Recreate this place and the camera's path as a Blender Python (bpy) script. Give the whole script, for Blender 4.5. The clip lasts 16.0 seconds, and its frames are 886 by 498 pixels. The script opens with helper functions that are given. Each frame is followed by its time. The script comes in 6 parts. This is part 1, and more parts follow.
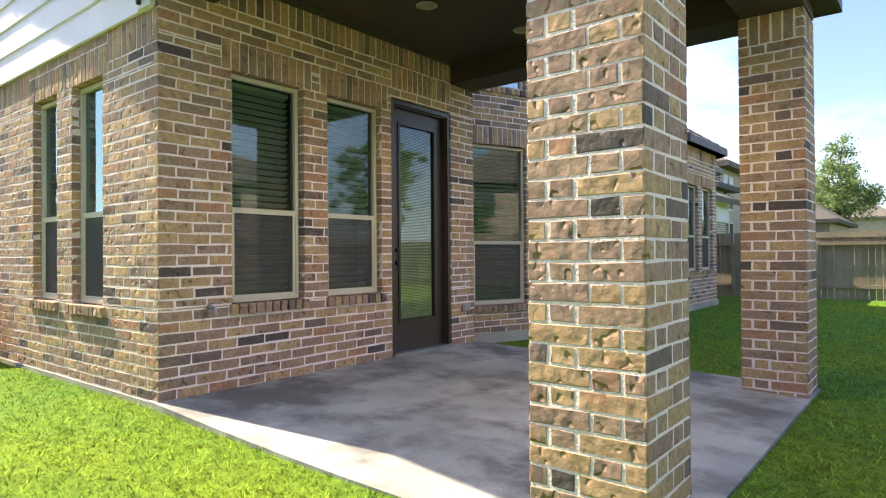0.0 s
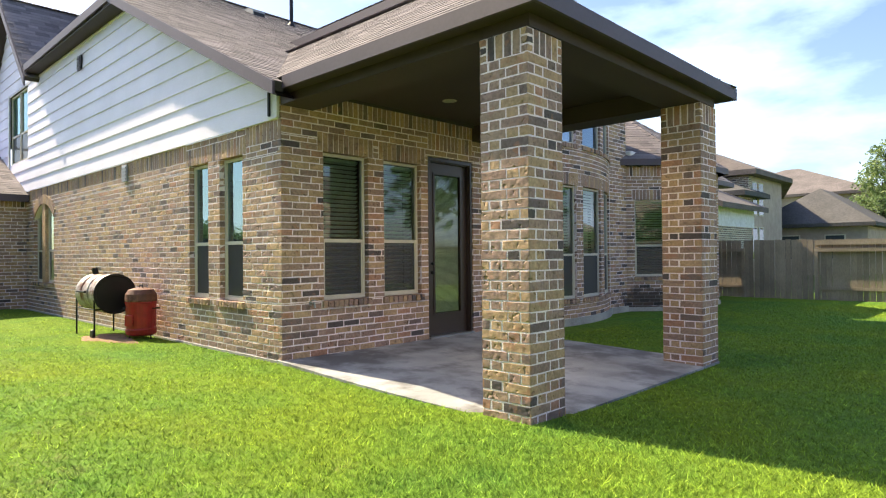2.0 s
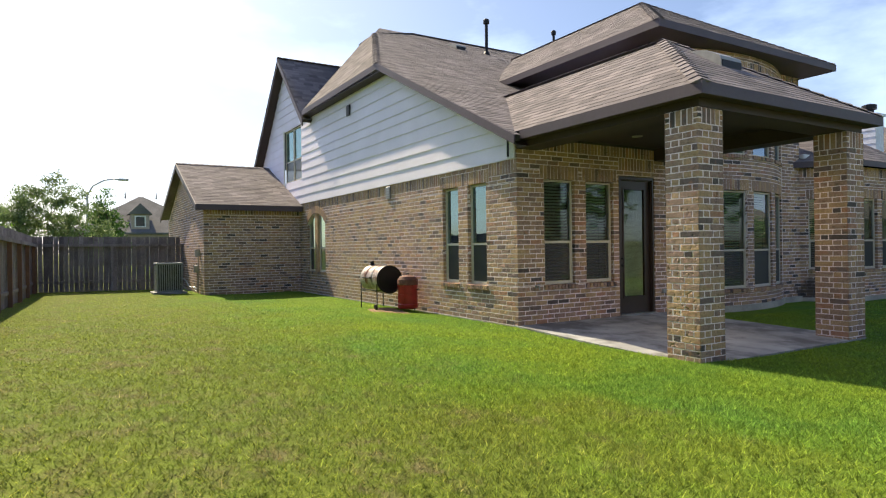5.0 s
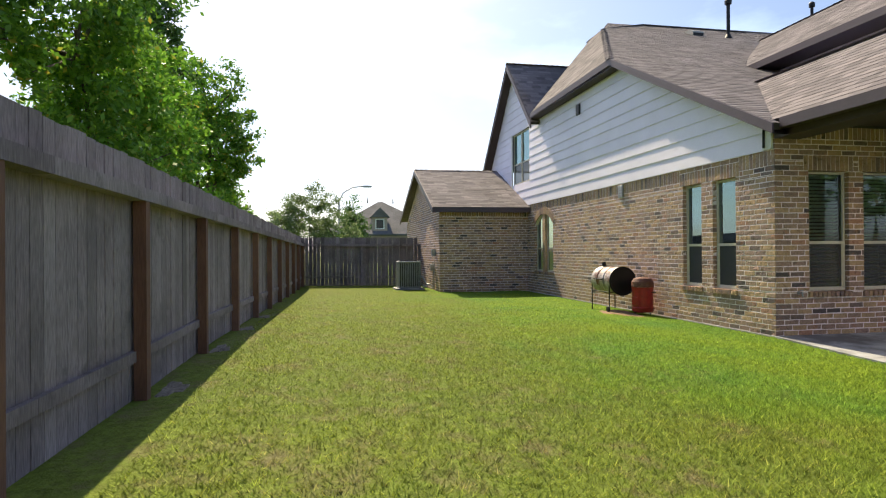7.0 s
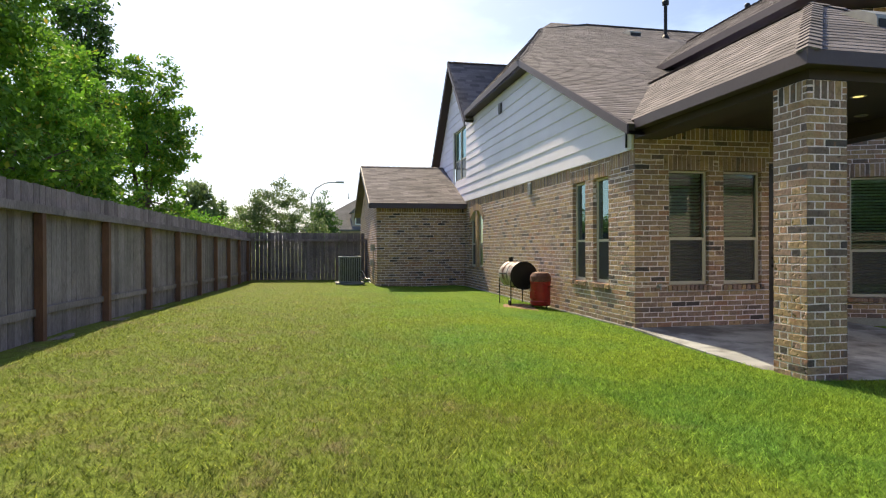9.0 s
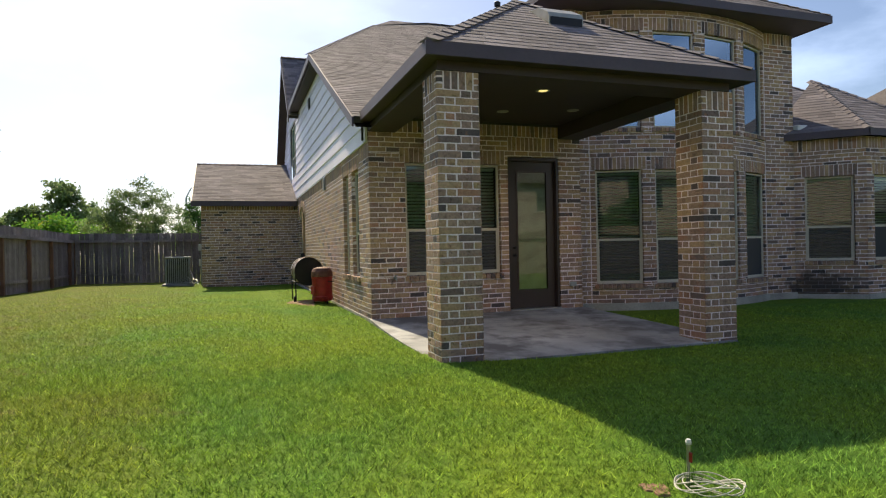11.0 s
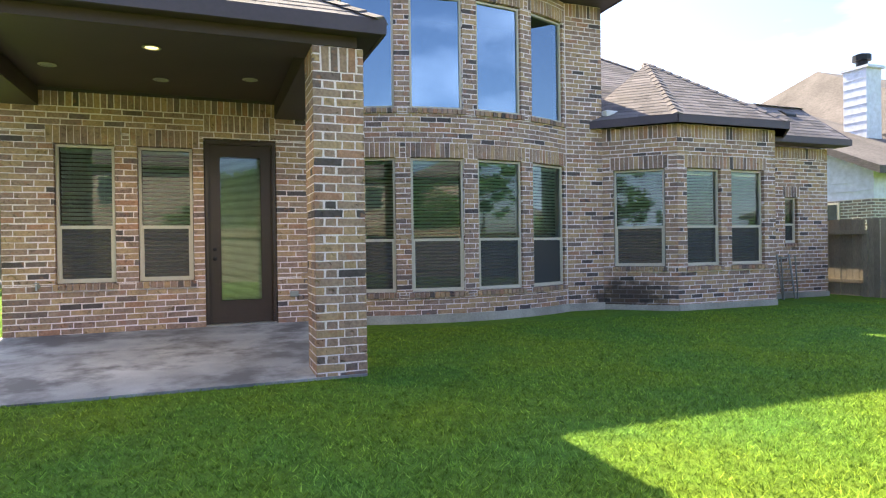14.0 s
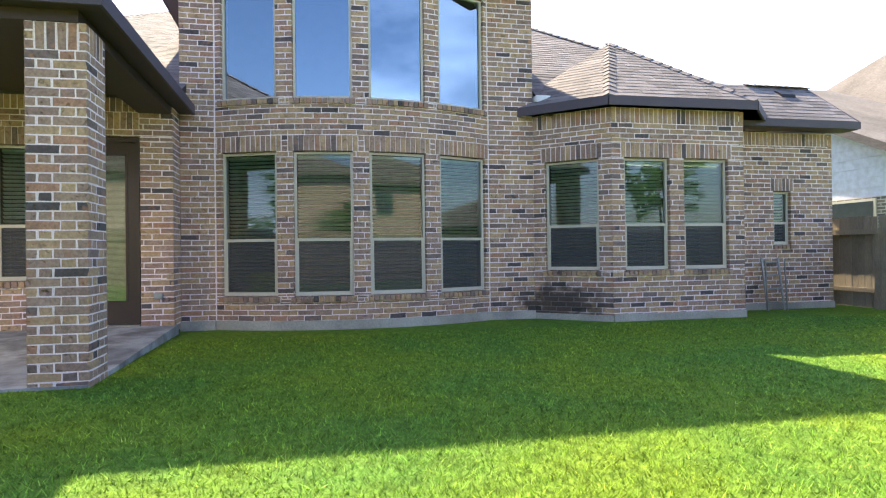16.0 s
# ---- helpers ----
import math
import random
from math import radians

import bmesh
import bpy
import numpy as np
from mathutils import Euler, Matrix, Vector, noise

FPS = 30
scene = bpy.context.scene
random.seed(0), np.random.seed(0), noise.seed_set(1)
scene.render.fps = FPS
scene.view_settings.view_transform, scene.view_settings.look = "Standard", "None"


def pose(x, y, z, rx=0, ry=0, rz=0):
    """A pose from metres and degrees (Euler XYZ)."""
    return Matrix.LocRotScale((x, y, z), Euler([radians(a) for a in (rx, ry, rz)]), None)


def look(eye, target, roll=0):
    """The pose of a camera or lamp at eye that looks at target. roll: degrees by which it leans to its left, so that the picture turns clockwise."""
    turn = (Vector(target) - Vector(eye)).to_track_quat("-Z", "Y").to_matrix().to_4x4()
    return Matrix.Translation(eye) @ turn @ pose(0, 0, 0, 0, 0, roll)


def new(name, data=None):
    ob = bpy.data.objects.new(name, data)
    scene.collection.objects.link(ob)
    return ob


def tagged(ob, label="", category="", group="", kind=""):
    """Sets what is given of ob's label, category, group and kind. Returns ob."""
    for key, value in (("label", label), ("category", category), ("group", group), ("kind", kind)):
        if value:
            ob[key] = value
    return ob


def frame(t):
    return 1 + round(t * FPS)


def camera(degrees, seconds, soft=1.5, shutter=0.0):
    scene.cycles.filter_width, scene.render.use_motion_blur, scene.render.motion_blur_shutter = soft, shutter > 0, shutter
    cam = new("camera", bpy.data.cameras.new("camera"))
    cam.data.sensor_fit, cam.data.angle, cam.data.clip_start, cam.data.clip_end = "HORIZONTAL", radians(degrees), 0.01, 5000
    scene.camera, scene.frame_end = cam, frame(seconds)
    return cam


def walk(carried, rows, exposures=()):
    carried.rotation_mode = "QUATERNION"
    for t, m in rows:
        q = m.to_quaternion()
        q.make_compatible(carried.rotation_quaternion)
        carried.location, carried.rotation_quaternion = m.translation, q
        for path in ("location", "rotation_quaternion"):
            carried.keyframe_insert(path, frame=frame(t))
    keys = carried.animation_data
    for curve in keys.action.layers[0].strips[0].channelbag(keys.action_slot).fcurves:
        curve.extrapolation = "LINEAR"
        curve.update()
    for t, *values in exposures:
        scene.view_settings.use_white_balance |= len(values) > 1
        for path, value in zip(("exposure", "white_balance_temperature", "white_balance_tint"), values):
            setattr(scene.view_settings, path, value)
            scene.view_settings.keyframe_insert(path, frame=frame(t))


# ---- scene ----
cam = camera(71.2, 16.0, soft=1.15)
PATH = [
    (0, (-0.016, 0.26, 1.111), (-1.265, 1.822, 1.129), -0.4),
    (0.5, (0.468, -0.181, 1.126), (-0.79, 1.374, 1.148), -0.4),
    (1, (0.977, -0.555, 1.207), (-0.353, 0.939, 1.218), -0.4),
    (1.5, (1.473, -0.97, 1.263), (0.108, 0.492, 1.275), -0.4),
    (2, (1.951, -1.461, 1.294), (0.571, -0.013, 1.311), -0.5),
    (2.5, (2.417, -1.959, 1.325), (1.023, -0.525, 1.341), -0.4),
    (3, (2.811, -2.461, 1.349), (1.352, -1.092, 1.366), -0.5),
    (3.2, (2.998, -2.596, 1.34), (1.498, -1.273, 1.36), -0.6),
    (5.3, (3.893, -4.123, 1.393), (2.125, -3.188, 1.389), -0.9),
    (5.5, (3.843, -4.202, 1.392), (2.033, -3.351, 1.389), -1.0),
    (6, (3.759, -4.317, 1.35), (1.861, -3.684, 1.354), -0.6),
    (6.5, (3.752, -4.317, 1.359), (1.806, -3.854, 1.365), -0.4),
    (7, (3.809, -4.222, 1.38), (1.846, -3.839, 1.388), -0.4),
    (7.5, (3.927, -3.993, 1.395), (1.96, -3.63, 1.402), -0.6),
    (8, (4.089, -3.609, 1.355), (2.121, -3.252, 1.356), -0.4),
    (8.2, (4.172, -3.395, 1.354), (2.203, -3.044, 1.355), -0.5),
    (10.3, (5.155, -0.679, 1.281), (3.233, -0.123, 1.274), -0.8),
    (10.5, (5.218, -0.389, 1.256), (3.304, 0.188, 1.252), -1.2),
    (11, (5.26, 0.354, 1.193), (3.367, 0.999, 1.187), -1.2),
    (11.5, (5.222, 1.116, 1.174), (3.345, 1.806, 1.17), -1.3),
    (12, (5.149, 1.872, 1.173), (3.286, 2.598, 1.165), -1.2),
    (12.5, (5.079, 2.618, 1.21), (3.214, 3.341, 1.199), -1.0),
    (13, (5.033, 3.362, 1.231), (3.166, 4.081, 1.222), -0.9),
    (13.5, (5.0, 4.134, 1.187), (3.131, 4.845, 1.177), -0.7),
    (14, (4.912, 4.866, 1.17), (3.04, 5.57, 1.159), -0.8),
    (14.5, (4.869, 5.649, 1.127), (2.993, 6.342, 1.127), -0.7),
    (15, (4.881, 6.406, 1.097), (2.99, 7.056, 1.101), -0.7),
    (15.5, (4.9, 7.244, 1.083), (2.976, 7.792, 1.092), -0.8),
    (16, (4.922, 8.087, 1.055), (2.966, 8.501, 1.066), -0.7),
]
EXPOSURES = [(0, 1.9), (1.5, 1.72), (3, 1.42), (5.5, 0.95), (8, 0.98), (10.5, 0.7), (11.5, 0.68), (12.5, 1.1), (13.2, 1.65), (14, 2.1), (14.8, 2.15), (16, 2.2)]
walk(cam, [(t, look(eye, target, roll)) for t, eye, target, roll in PATH], [(t, stops, 6480 if t < 11 else 6400 if t < 12 else 6300, 14) for t, stops in EXPOSURES])

# ---- world, sun, exposure ----
TRAVEL = Vector((0.955, 0.150, -1.0)).normalized()      # the way the sunlight goes
SUN_ELEV = math.asin(-TRAVEL.z)
SUN_AZ = math.atan2(-TRAVEL.x, -TRAVEL.y)                # from +y towards +x
sun = new("sun", bpy.data.lights.new("sun", "SUN"))
sun.data.energy, sun.data.angle, sun.data.color = 4.3, radians(0.6), (1.0, 0.86, 0.56)
sun.matrix_world = look((0, 0, 30), tuple(Vector((0, 0, 30)) + TRAVEL))


def make_world():
    w = bpy.data.worlds.new("sky")
    scene.world = w
    w.use_nodes = True
    nt = w.node_tree
    nt.nodes.clear()
    N, L = nt.nodes.new, nt.links.new
    sky = N("ShaderNodeTexSky")
    sky.sky_type, sky.sun_disc = "NISHITA", False
    sky.sun_elevation, sky.sun_rotation = SUN_ELEV, SUN_AZ
    sky.air_density, sky.dust_density, sky.ozone_density = 1.0, 1.6, 2.5
    co = N("ShaderNodeTexCoord")
    mp = N("ShaderNodeMapping")
    mp.inputs["Scale"].default_value = (1.0, 1.0, 2.6)
    mp.inputs["Location"].default_value = (3.1, 1.7, 0.4)
    no = N("ShaderNodeTexNoise")
    no.inputs["Scale"].default_value, no.inputs["Detail"].default_value, no.inputs["Roughness"].default_value = 1.7, 7, 0.55
    ra = N("ShaderNodeValToRGB")
    ra.color_ramp.elements[0].position, ra.color_ramp.elements[1].position = 0.51, 0.71
    mx = N("ShaderNodeMix")
    mx.data_type = "RGBA"
    mx.inputs[7].default_value = (8.6, 10.7, 13.9, 1)
    mul = N("ShaderNodeMath")
    mul.operation = "MULTIPLY"
    mul.inputs[1].default_value = 0.66
    bg = N("ShaderNodeBackground")
    bg.inputs["Strength"].default_value = 0.086
    out = N("ShaderNodeOutputWorld")
    L(co.outputs["Generated"], mp.inputs["Vector"])
    L(mp.outputs["Vector"], no.inputs["Vector"])
    L(no.outputs["Fac"], ra.inputs["Fac"])
    L(ra.outputs["Color"], mul.inputs[0])
    L(mul.outputs[0], mx.inputs[0])
    L(sky.outputs["Color"], mx.inputs[6])
    L(mx.outputs[2], bg.inputs["Color"])
    L(bg.outputs[0], out.inputs["Surface"])


make_world()

# ---- materials ----


def material(name):
    m = bpy.data.materials.new(name)
    m.use_nodes = True
    nt = m.node_tree
    b = nt.nodes["Principled BSDF"]
    return m, nt.nodes.new, nt.links.new, b


def ramp(N, stops, const=False):
    r = N("ShaderNodeValToRGB")
    e = r.color_ramp.elements
    while len(e) < len(stops):
        e.new(0.5)
    for k, (p, c) in enumerate(stops):
        e[k].position, e[k].color = p, (*c, 1)
    if const:
        r.color_ramp.interpolation = "CONSTANT"
    return r


def tex(N, L, scale, detail=4, rough=0.55, coord="Object", stretch=None, kind="ShaderNodeTexNoise"):
    co = N("ShaderNodeTexCoord")
    n = N(kind)
    n.inputs["Scale"].default_value = scale
    if kind == "ShaderNodeTexNoise":
        n.inputs["Detail"].default_value, n.inputs["Roughness"].default_value = detail, rough
    if stretch:
        mp = N("ShaderNodeMapping")
        mp.inputs["Scale"].default_value = stretch
        L(co.outputs[coord], mp.inputs["Vector"])
        L(mp.outputs["Vector"], n.inputs["Vector"])
    else:
        L(co.outputs[coord], n.inputs["Vector"])
    return n


def world_tex(N, L, scale, detail=4, stretch=None, rough=0.55):
    """Noise in world space, so that alike pieces with shared meshes differ."""
    g = N("ShaderNodeNewGeometry")
    n = N("ShaderNodeTexNoise")
    n.inputs["Scale"].default_value, n.inputs["Detail"].default_value, n.inputs["Roughness"].default_value = scale, detail, rough
    if stretch:
        mp = N("ShaderNodeMapping")
        mp.inputs["Scale"].default_value = stretch
        L(g.outputs["Position"], mp.inputs["Vector"])
        L(mp.outputs["Vector"], n.inputs["Vector"])
    else:
        L(g.outputs["Position"], n.inputs["Vector"])
    return n


def mixc(N, L, mode, fac, a, b):
    m = N("ShaderNodeMix")
    m.data_type, m.blend_type = "RGBA", mode
    for sock, v in ((m.inputs[0], fac), (m.inputs[6], a), (m.inputs[7], b)):
        if isinstance(v, (int, float)):
            sock.default_value = v
        elif isinstance(v, tuple):
            sock.default_value = (*v, 1)
        else:
            L(v, sock)
    return m.outputs[2]


def bump(N, L, b, height, strength=0.3, dist=0.01):
    bm = N("ShaderNodeBump")
    bm.inputs["Strength"].default_value, bm.inputs["Distance"].default_value = strength, dist
    L(height, bm.inputs["Height"])
    L(bm.outputs["Normal"], b.inputs["Normal"])


def varied(name, stops, rough=0.8, island=True, const=False, fine=60, fine_amt=0.35, big=1.2, big_amt=0.3, bumps=0.4, dist=0.004, metal=0.0, stretch=None, stain=None, soot=False, fired=False):
    """Random tone per piece, grain and large blotches."""
    m, N, L, b = material(name)
    if island is None:
        rnd = world_tex(N, L, 0.9, 3).outputs["Fac"]
    elif island:
        rnd = N("ShaderNodeNewGeometry").outputs["Random Per Island"]
    else:
        rnd = N("ShaderNodeObjectInfo").outputs["Random"]
    r = ramp(N, stops, const)
    L(rnd, r.inputs["Fac"])
    f = world_tex(N, L, fine, 4, stretch)
    fr = ramp(N, [(0.25, (1 - fine_amt,) * 3), (0.75, (1 + fine_amt * 0.6,) * 3)])
    L(f.outputs["Fac"], fr.inputs["Fac"])
    c = mixc(N, L, "MULTIPLY", 1.0, r.outputs["Color"], fr.outputs["Color"])
    g = world_tex(N, L, big, 4)
    gr = ramp(N, [(0.3, (1 - big_amt,) * 3), (0.7, (1 + big_amt * 0.5,) * 3)])
    L(g.outputs["Fac"], gr.inputs["Fac"])
    c = mixc(N, L, "MULTIPLY", 1.0, c, gr.outputs["Color"])
    if stain:
        col, scale, lo, hi = stain
        s = world_tex(N, L, scale, 5, rough=0.65)
        sr = ramp(N, [(lo, (0, 0, 0)), (hi, (1, 1, 1))])
        L(s.outputs["Fac"], sr.inputs["Fac"])
        c = mixc(N, L, "MIX", sr.outputs["Color"], c, col)
    if fired:
        # rusty flashes and thumb-sized dents of hand-made bricks
        ru = world_tex(N, L, 7, 4, rough=0.6)
        rr = ramp(N, [(0.58, (0, 0, 0)), (0.68, (0.6,) * 3)])
        L(ru.outputs["Fac"], rr.inputs["Fac"])
        c = mixc(N, L, "MIX", rr.outputs["Color"], c, (0.40, 0.19, 0.115))
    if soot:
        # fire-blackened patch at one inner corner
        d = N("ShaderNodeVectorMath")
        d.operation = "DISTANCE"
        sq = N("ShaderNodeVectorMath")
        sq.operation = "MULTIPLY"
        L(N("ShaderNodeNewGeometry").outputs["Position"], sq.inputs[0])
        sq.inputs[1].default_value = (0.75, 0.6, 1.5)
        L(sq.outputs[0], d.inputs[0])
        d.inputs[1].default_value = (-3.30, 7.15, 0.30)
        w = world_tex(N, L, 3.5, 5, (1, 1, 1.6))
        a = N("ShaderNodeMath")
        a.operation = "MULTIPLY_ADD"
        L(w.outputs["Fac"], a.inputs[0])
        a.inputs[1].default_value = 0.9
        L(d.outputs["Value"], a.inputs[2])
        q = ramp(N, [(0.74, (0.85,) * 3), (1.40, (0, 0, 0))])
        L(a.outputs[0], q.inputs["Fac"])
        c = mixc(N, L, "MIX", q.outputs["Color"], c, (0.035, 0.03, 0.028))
    L(c, b.inputs["Base Color"])
    b.inputs["Roughness"].default_value, b.inputs["Metallic"].default_value = rough, metal
    if fired:
        pit = world_tex(N, L, 15, 1)
        pr = ramp(N, [(0.26, (0, 0, 0)), (0.36, (0.85,) * 3), (0.78, (1, 1, 1))])
        L(pit.outputs["Fac"], pr.inputs["Fac"])
        ad = N("ShaderNodeMath")
        ad.operation = "MULTIPLY_ADD"
        L(pr.outputs["Color"], ad.inputs[0])
        ad.inputs[1].default_value = 2.4
        sm = N("ShaderNodeMath")
        sm.operation = "MULTIPLY"
        sm.inputs[1].default_value = 0.35
        L(f.outputs["Fac"], sm.inputs[0])
        L(sm.outputs[0], ad.inputs[2])
        bump(N, L, b, ad.outputs[0], bumps, dist)
    else:
        bump(N, L, b, f.outputs["Fac"], bumps, dist)
    return m


BRICK_STOPS = [(0.0, (0.110, 0.088, 0.090)), (0.05, (0.396, 0.264, 0.204)), (0.22, (0.492, 0.324, 0.198)), (0.40, (0.348, 0.228, 0.186)),
               (0.54, (0.408, 0.276, 0.206)), (0.70, (0.462, 0.252, 0.168)), (0.76, (0.216, 0.154, 0.142)), (0.84, (0.516, 0.348, 0.210))]
BSTAIN = ((0.08, 0.055, 0.045), 9.0, 0.60, 0.80)
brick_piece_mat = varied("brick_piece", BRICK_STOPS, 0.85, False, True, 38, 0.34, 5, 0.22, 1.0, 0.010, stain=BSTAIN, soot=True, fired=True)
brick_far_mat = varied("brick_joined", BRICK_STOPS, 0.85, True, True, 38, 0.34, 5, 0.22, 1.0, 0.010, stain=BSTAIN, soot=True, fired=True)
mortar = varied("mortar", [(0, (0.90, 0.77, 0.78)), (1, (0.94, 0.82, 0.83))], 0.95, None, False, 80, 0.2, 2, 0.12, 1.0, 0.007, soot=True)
concrete = varied("concrete", [(0.25, (0.31, 0.325, 0.35)), (0.75, (0.43, 0.44, 0.46))], 0.75, None, False, 70, 0.15, 0.9, 0.35, 0.25, 0.003,
                  stain=((0.13, 0.13, 0.14), 1.1, 0.46, 0.60))
foundation_mat = varied("foundation", [(0, (0.36, 0.35, 0.32)), (1, (0.48, 0.46, 0.43))], 0.9, None, False, 40, 0.25, 1.5, 0.3, 0.4, 0.005)
trim_mat = varied("brown_trim", [(0, (0.070, 0.052, 0.070)), (1, (0.084, 0.062, 0.084))], 0.55, None, False, 30, 0.1, 1.5, 0.15, 0.1, 0.002)
soffit_mat = varied("brown_soffit", [(0, (0.043, 0.028, 0.024)), (1, (0.055, 0.036, 0.030))], 0.6, None, False, 30, 0.1, 1.2, 0.15, 0.1, 0.002)
siding_mat = varied("siding", [(0, (0.80, 0.77, 0.93)), (1, (0.86, 0.83, 0.96))], 0.6, True, False, 25, 0.06, 1.0, 0.08, 0.15, 0.002, stretch=(1, 1, 8))
SH = [(0, (0.118, 0.104, 0.114)), (0.3, (0.160, 0.141, 0.153)), (0.6, (0.205, 0.181, 0.192)), (0.85, (0.245, 0.215, 0.225)), (1, (0.13, 0.116, 0.126))]
shingle_far = varied("shingle_joined", SH, 0.95, True, False, 90, 0.35, 1.0, 0.2, 0.7, 0.004)
shingle_piece_mat = varied("shingle_piece", SH, 0.95, False, False, 90, 0.35, 1.0, 0.2, 0.7, 0.004)
underlay = varied("roof_felt", [(0, (0.05, 0.045, 0.04)), (1, (0.06, 0.05, 0.045))], 0.95, None)
frame_mat = varied("window_vinyl", [(0, (0.56, 0.52, 0.44)), (1, (0.61, 0.57, 0.49))], 0.5, None, False, 20, 0.05, 1, 0.08, 0.05, 0.001)
fence_mat = varied("weathered_fence", [(0, (0.24, 0.20, 0.215)), (0.5, (0.33, 0.285, 0.30)), (1, (0.18, 0.15, 0.16))], 0.9, False, False, 22, 0.5, 1.4, 0.35, 0.9, 0.006, stretch=(6, 6, 0.6), stain=((0.10, 0.085, 0.09), 4, 0.60, 0.75))
fence_tan = varied("tan_fence", [(0, (0.27, 0.22, 0.165)), (0.5, (0.34, 0.28, 0.21)), (1, (0.24, 0.195, 0.15))], 0.9, False, False, 22, 0.3, 1.4, 0.25, 0.5, 0.004, stretch=(6, 6, 0.6))
post_mat = varied("cedar_post", [(0, (0.155, 0.075, 0.047)), (1, (0.21, 0.11, 0.072))], 0.85, False, False, 22, 0.3, 2, 0.3, 0.5, 0.004, stretch=(6, 6, 0.6))
bark_mat = varied("bark", [(0, (0.10, 0.08, 0.06)), (1, (0.16, 0.13, 0.10))], 0.95, None, False, 14, 0.5, 2, 0.3, 0.9, 0.02)


def leafy(name, stops, trans=0.35):
    m, N, L, b = material(name)
    g = N("ShaderNodeNewGeometry")
    r = ramp(N, stops)
    L(g.outputs["Random Per Island"], r.inputs["Fac"])
    n = world_tex(N, L, 0.35, 3)
    nr = ramp(N, [(0.3, (0.7,) * 3), (0.7, (1.25,) * 3)])
    L(n.outputs["Fac"], nr.inputs["Fac"])
    c = mixc(N, L, "MULTIPLY", 1.0, r.outputs["Color"], nr.outputs["Color"])
    L(c, b.inputs["Base Color"])
    b.inputs["Roughness"].default_value = 0.55
    t = N("ShaderNodeBsdfTranslucent")
    L(c, t.inputs["Color"])
    mx = N("ShaderNodeMixShader")
    mx.inputs[0].default_value = trans
    out = m.node_tree.nodes["Material Output"]
    L(b.outputs[0], mx.inputs[1])
    L(t.outputs[0], mx.inputs[2])
    L(mx.outputs[0], out.inputs["Surface"])
    return m


leaf_bright = leafy("leaf_bright", [(0, (0.08, 0.21, 0.022)), (0.6, (0.17, 0.37, 0.035)), (0.93, (0.26, 0.46, 0.045)), (1, (0.42, 0.36, 0.05))], 0.42)
leaf_dark = leafy("leaf_dark", [(0, (0.045, 0.12, 0.025)), (1, (0.11, 0.22, 0.035))], 0.3)
leaf_grey = leafy("leaf_olive", [(0, (0.13, 0.20, 0.08)), (1, (0.25, 0.33, 0.13))], 0.45)


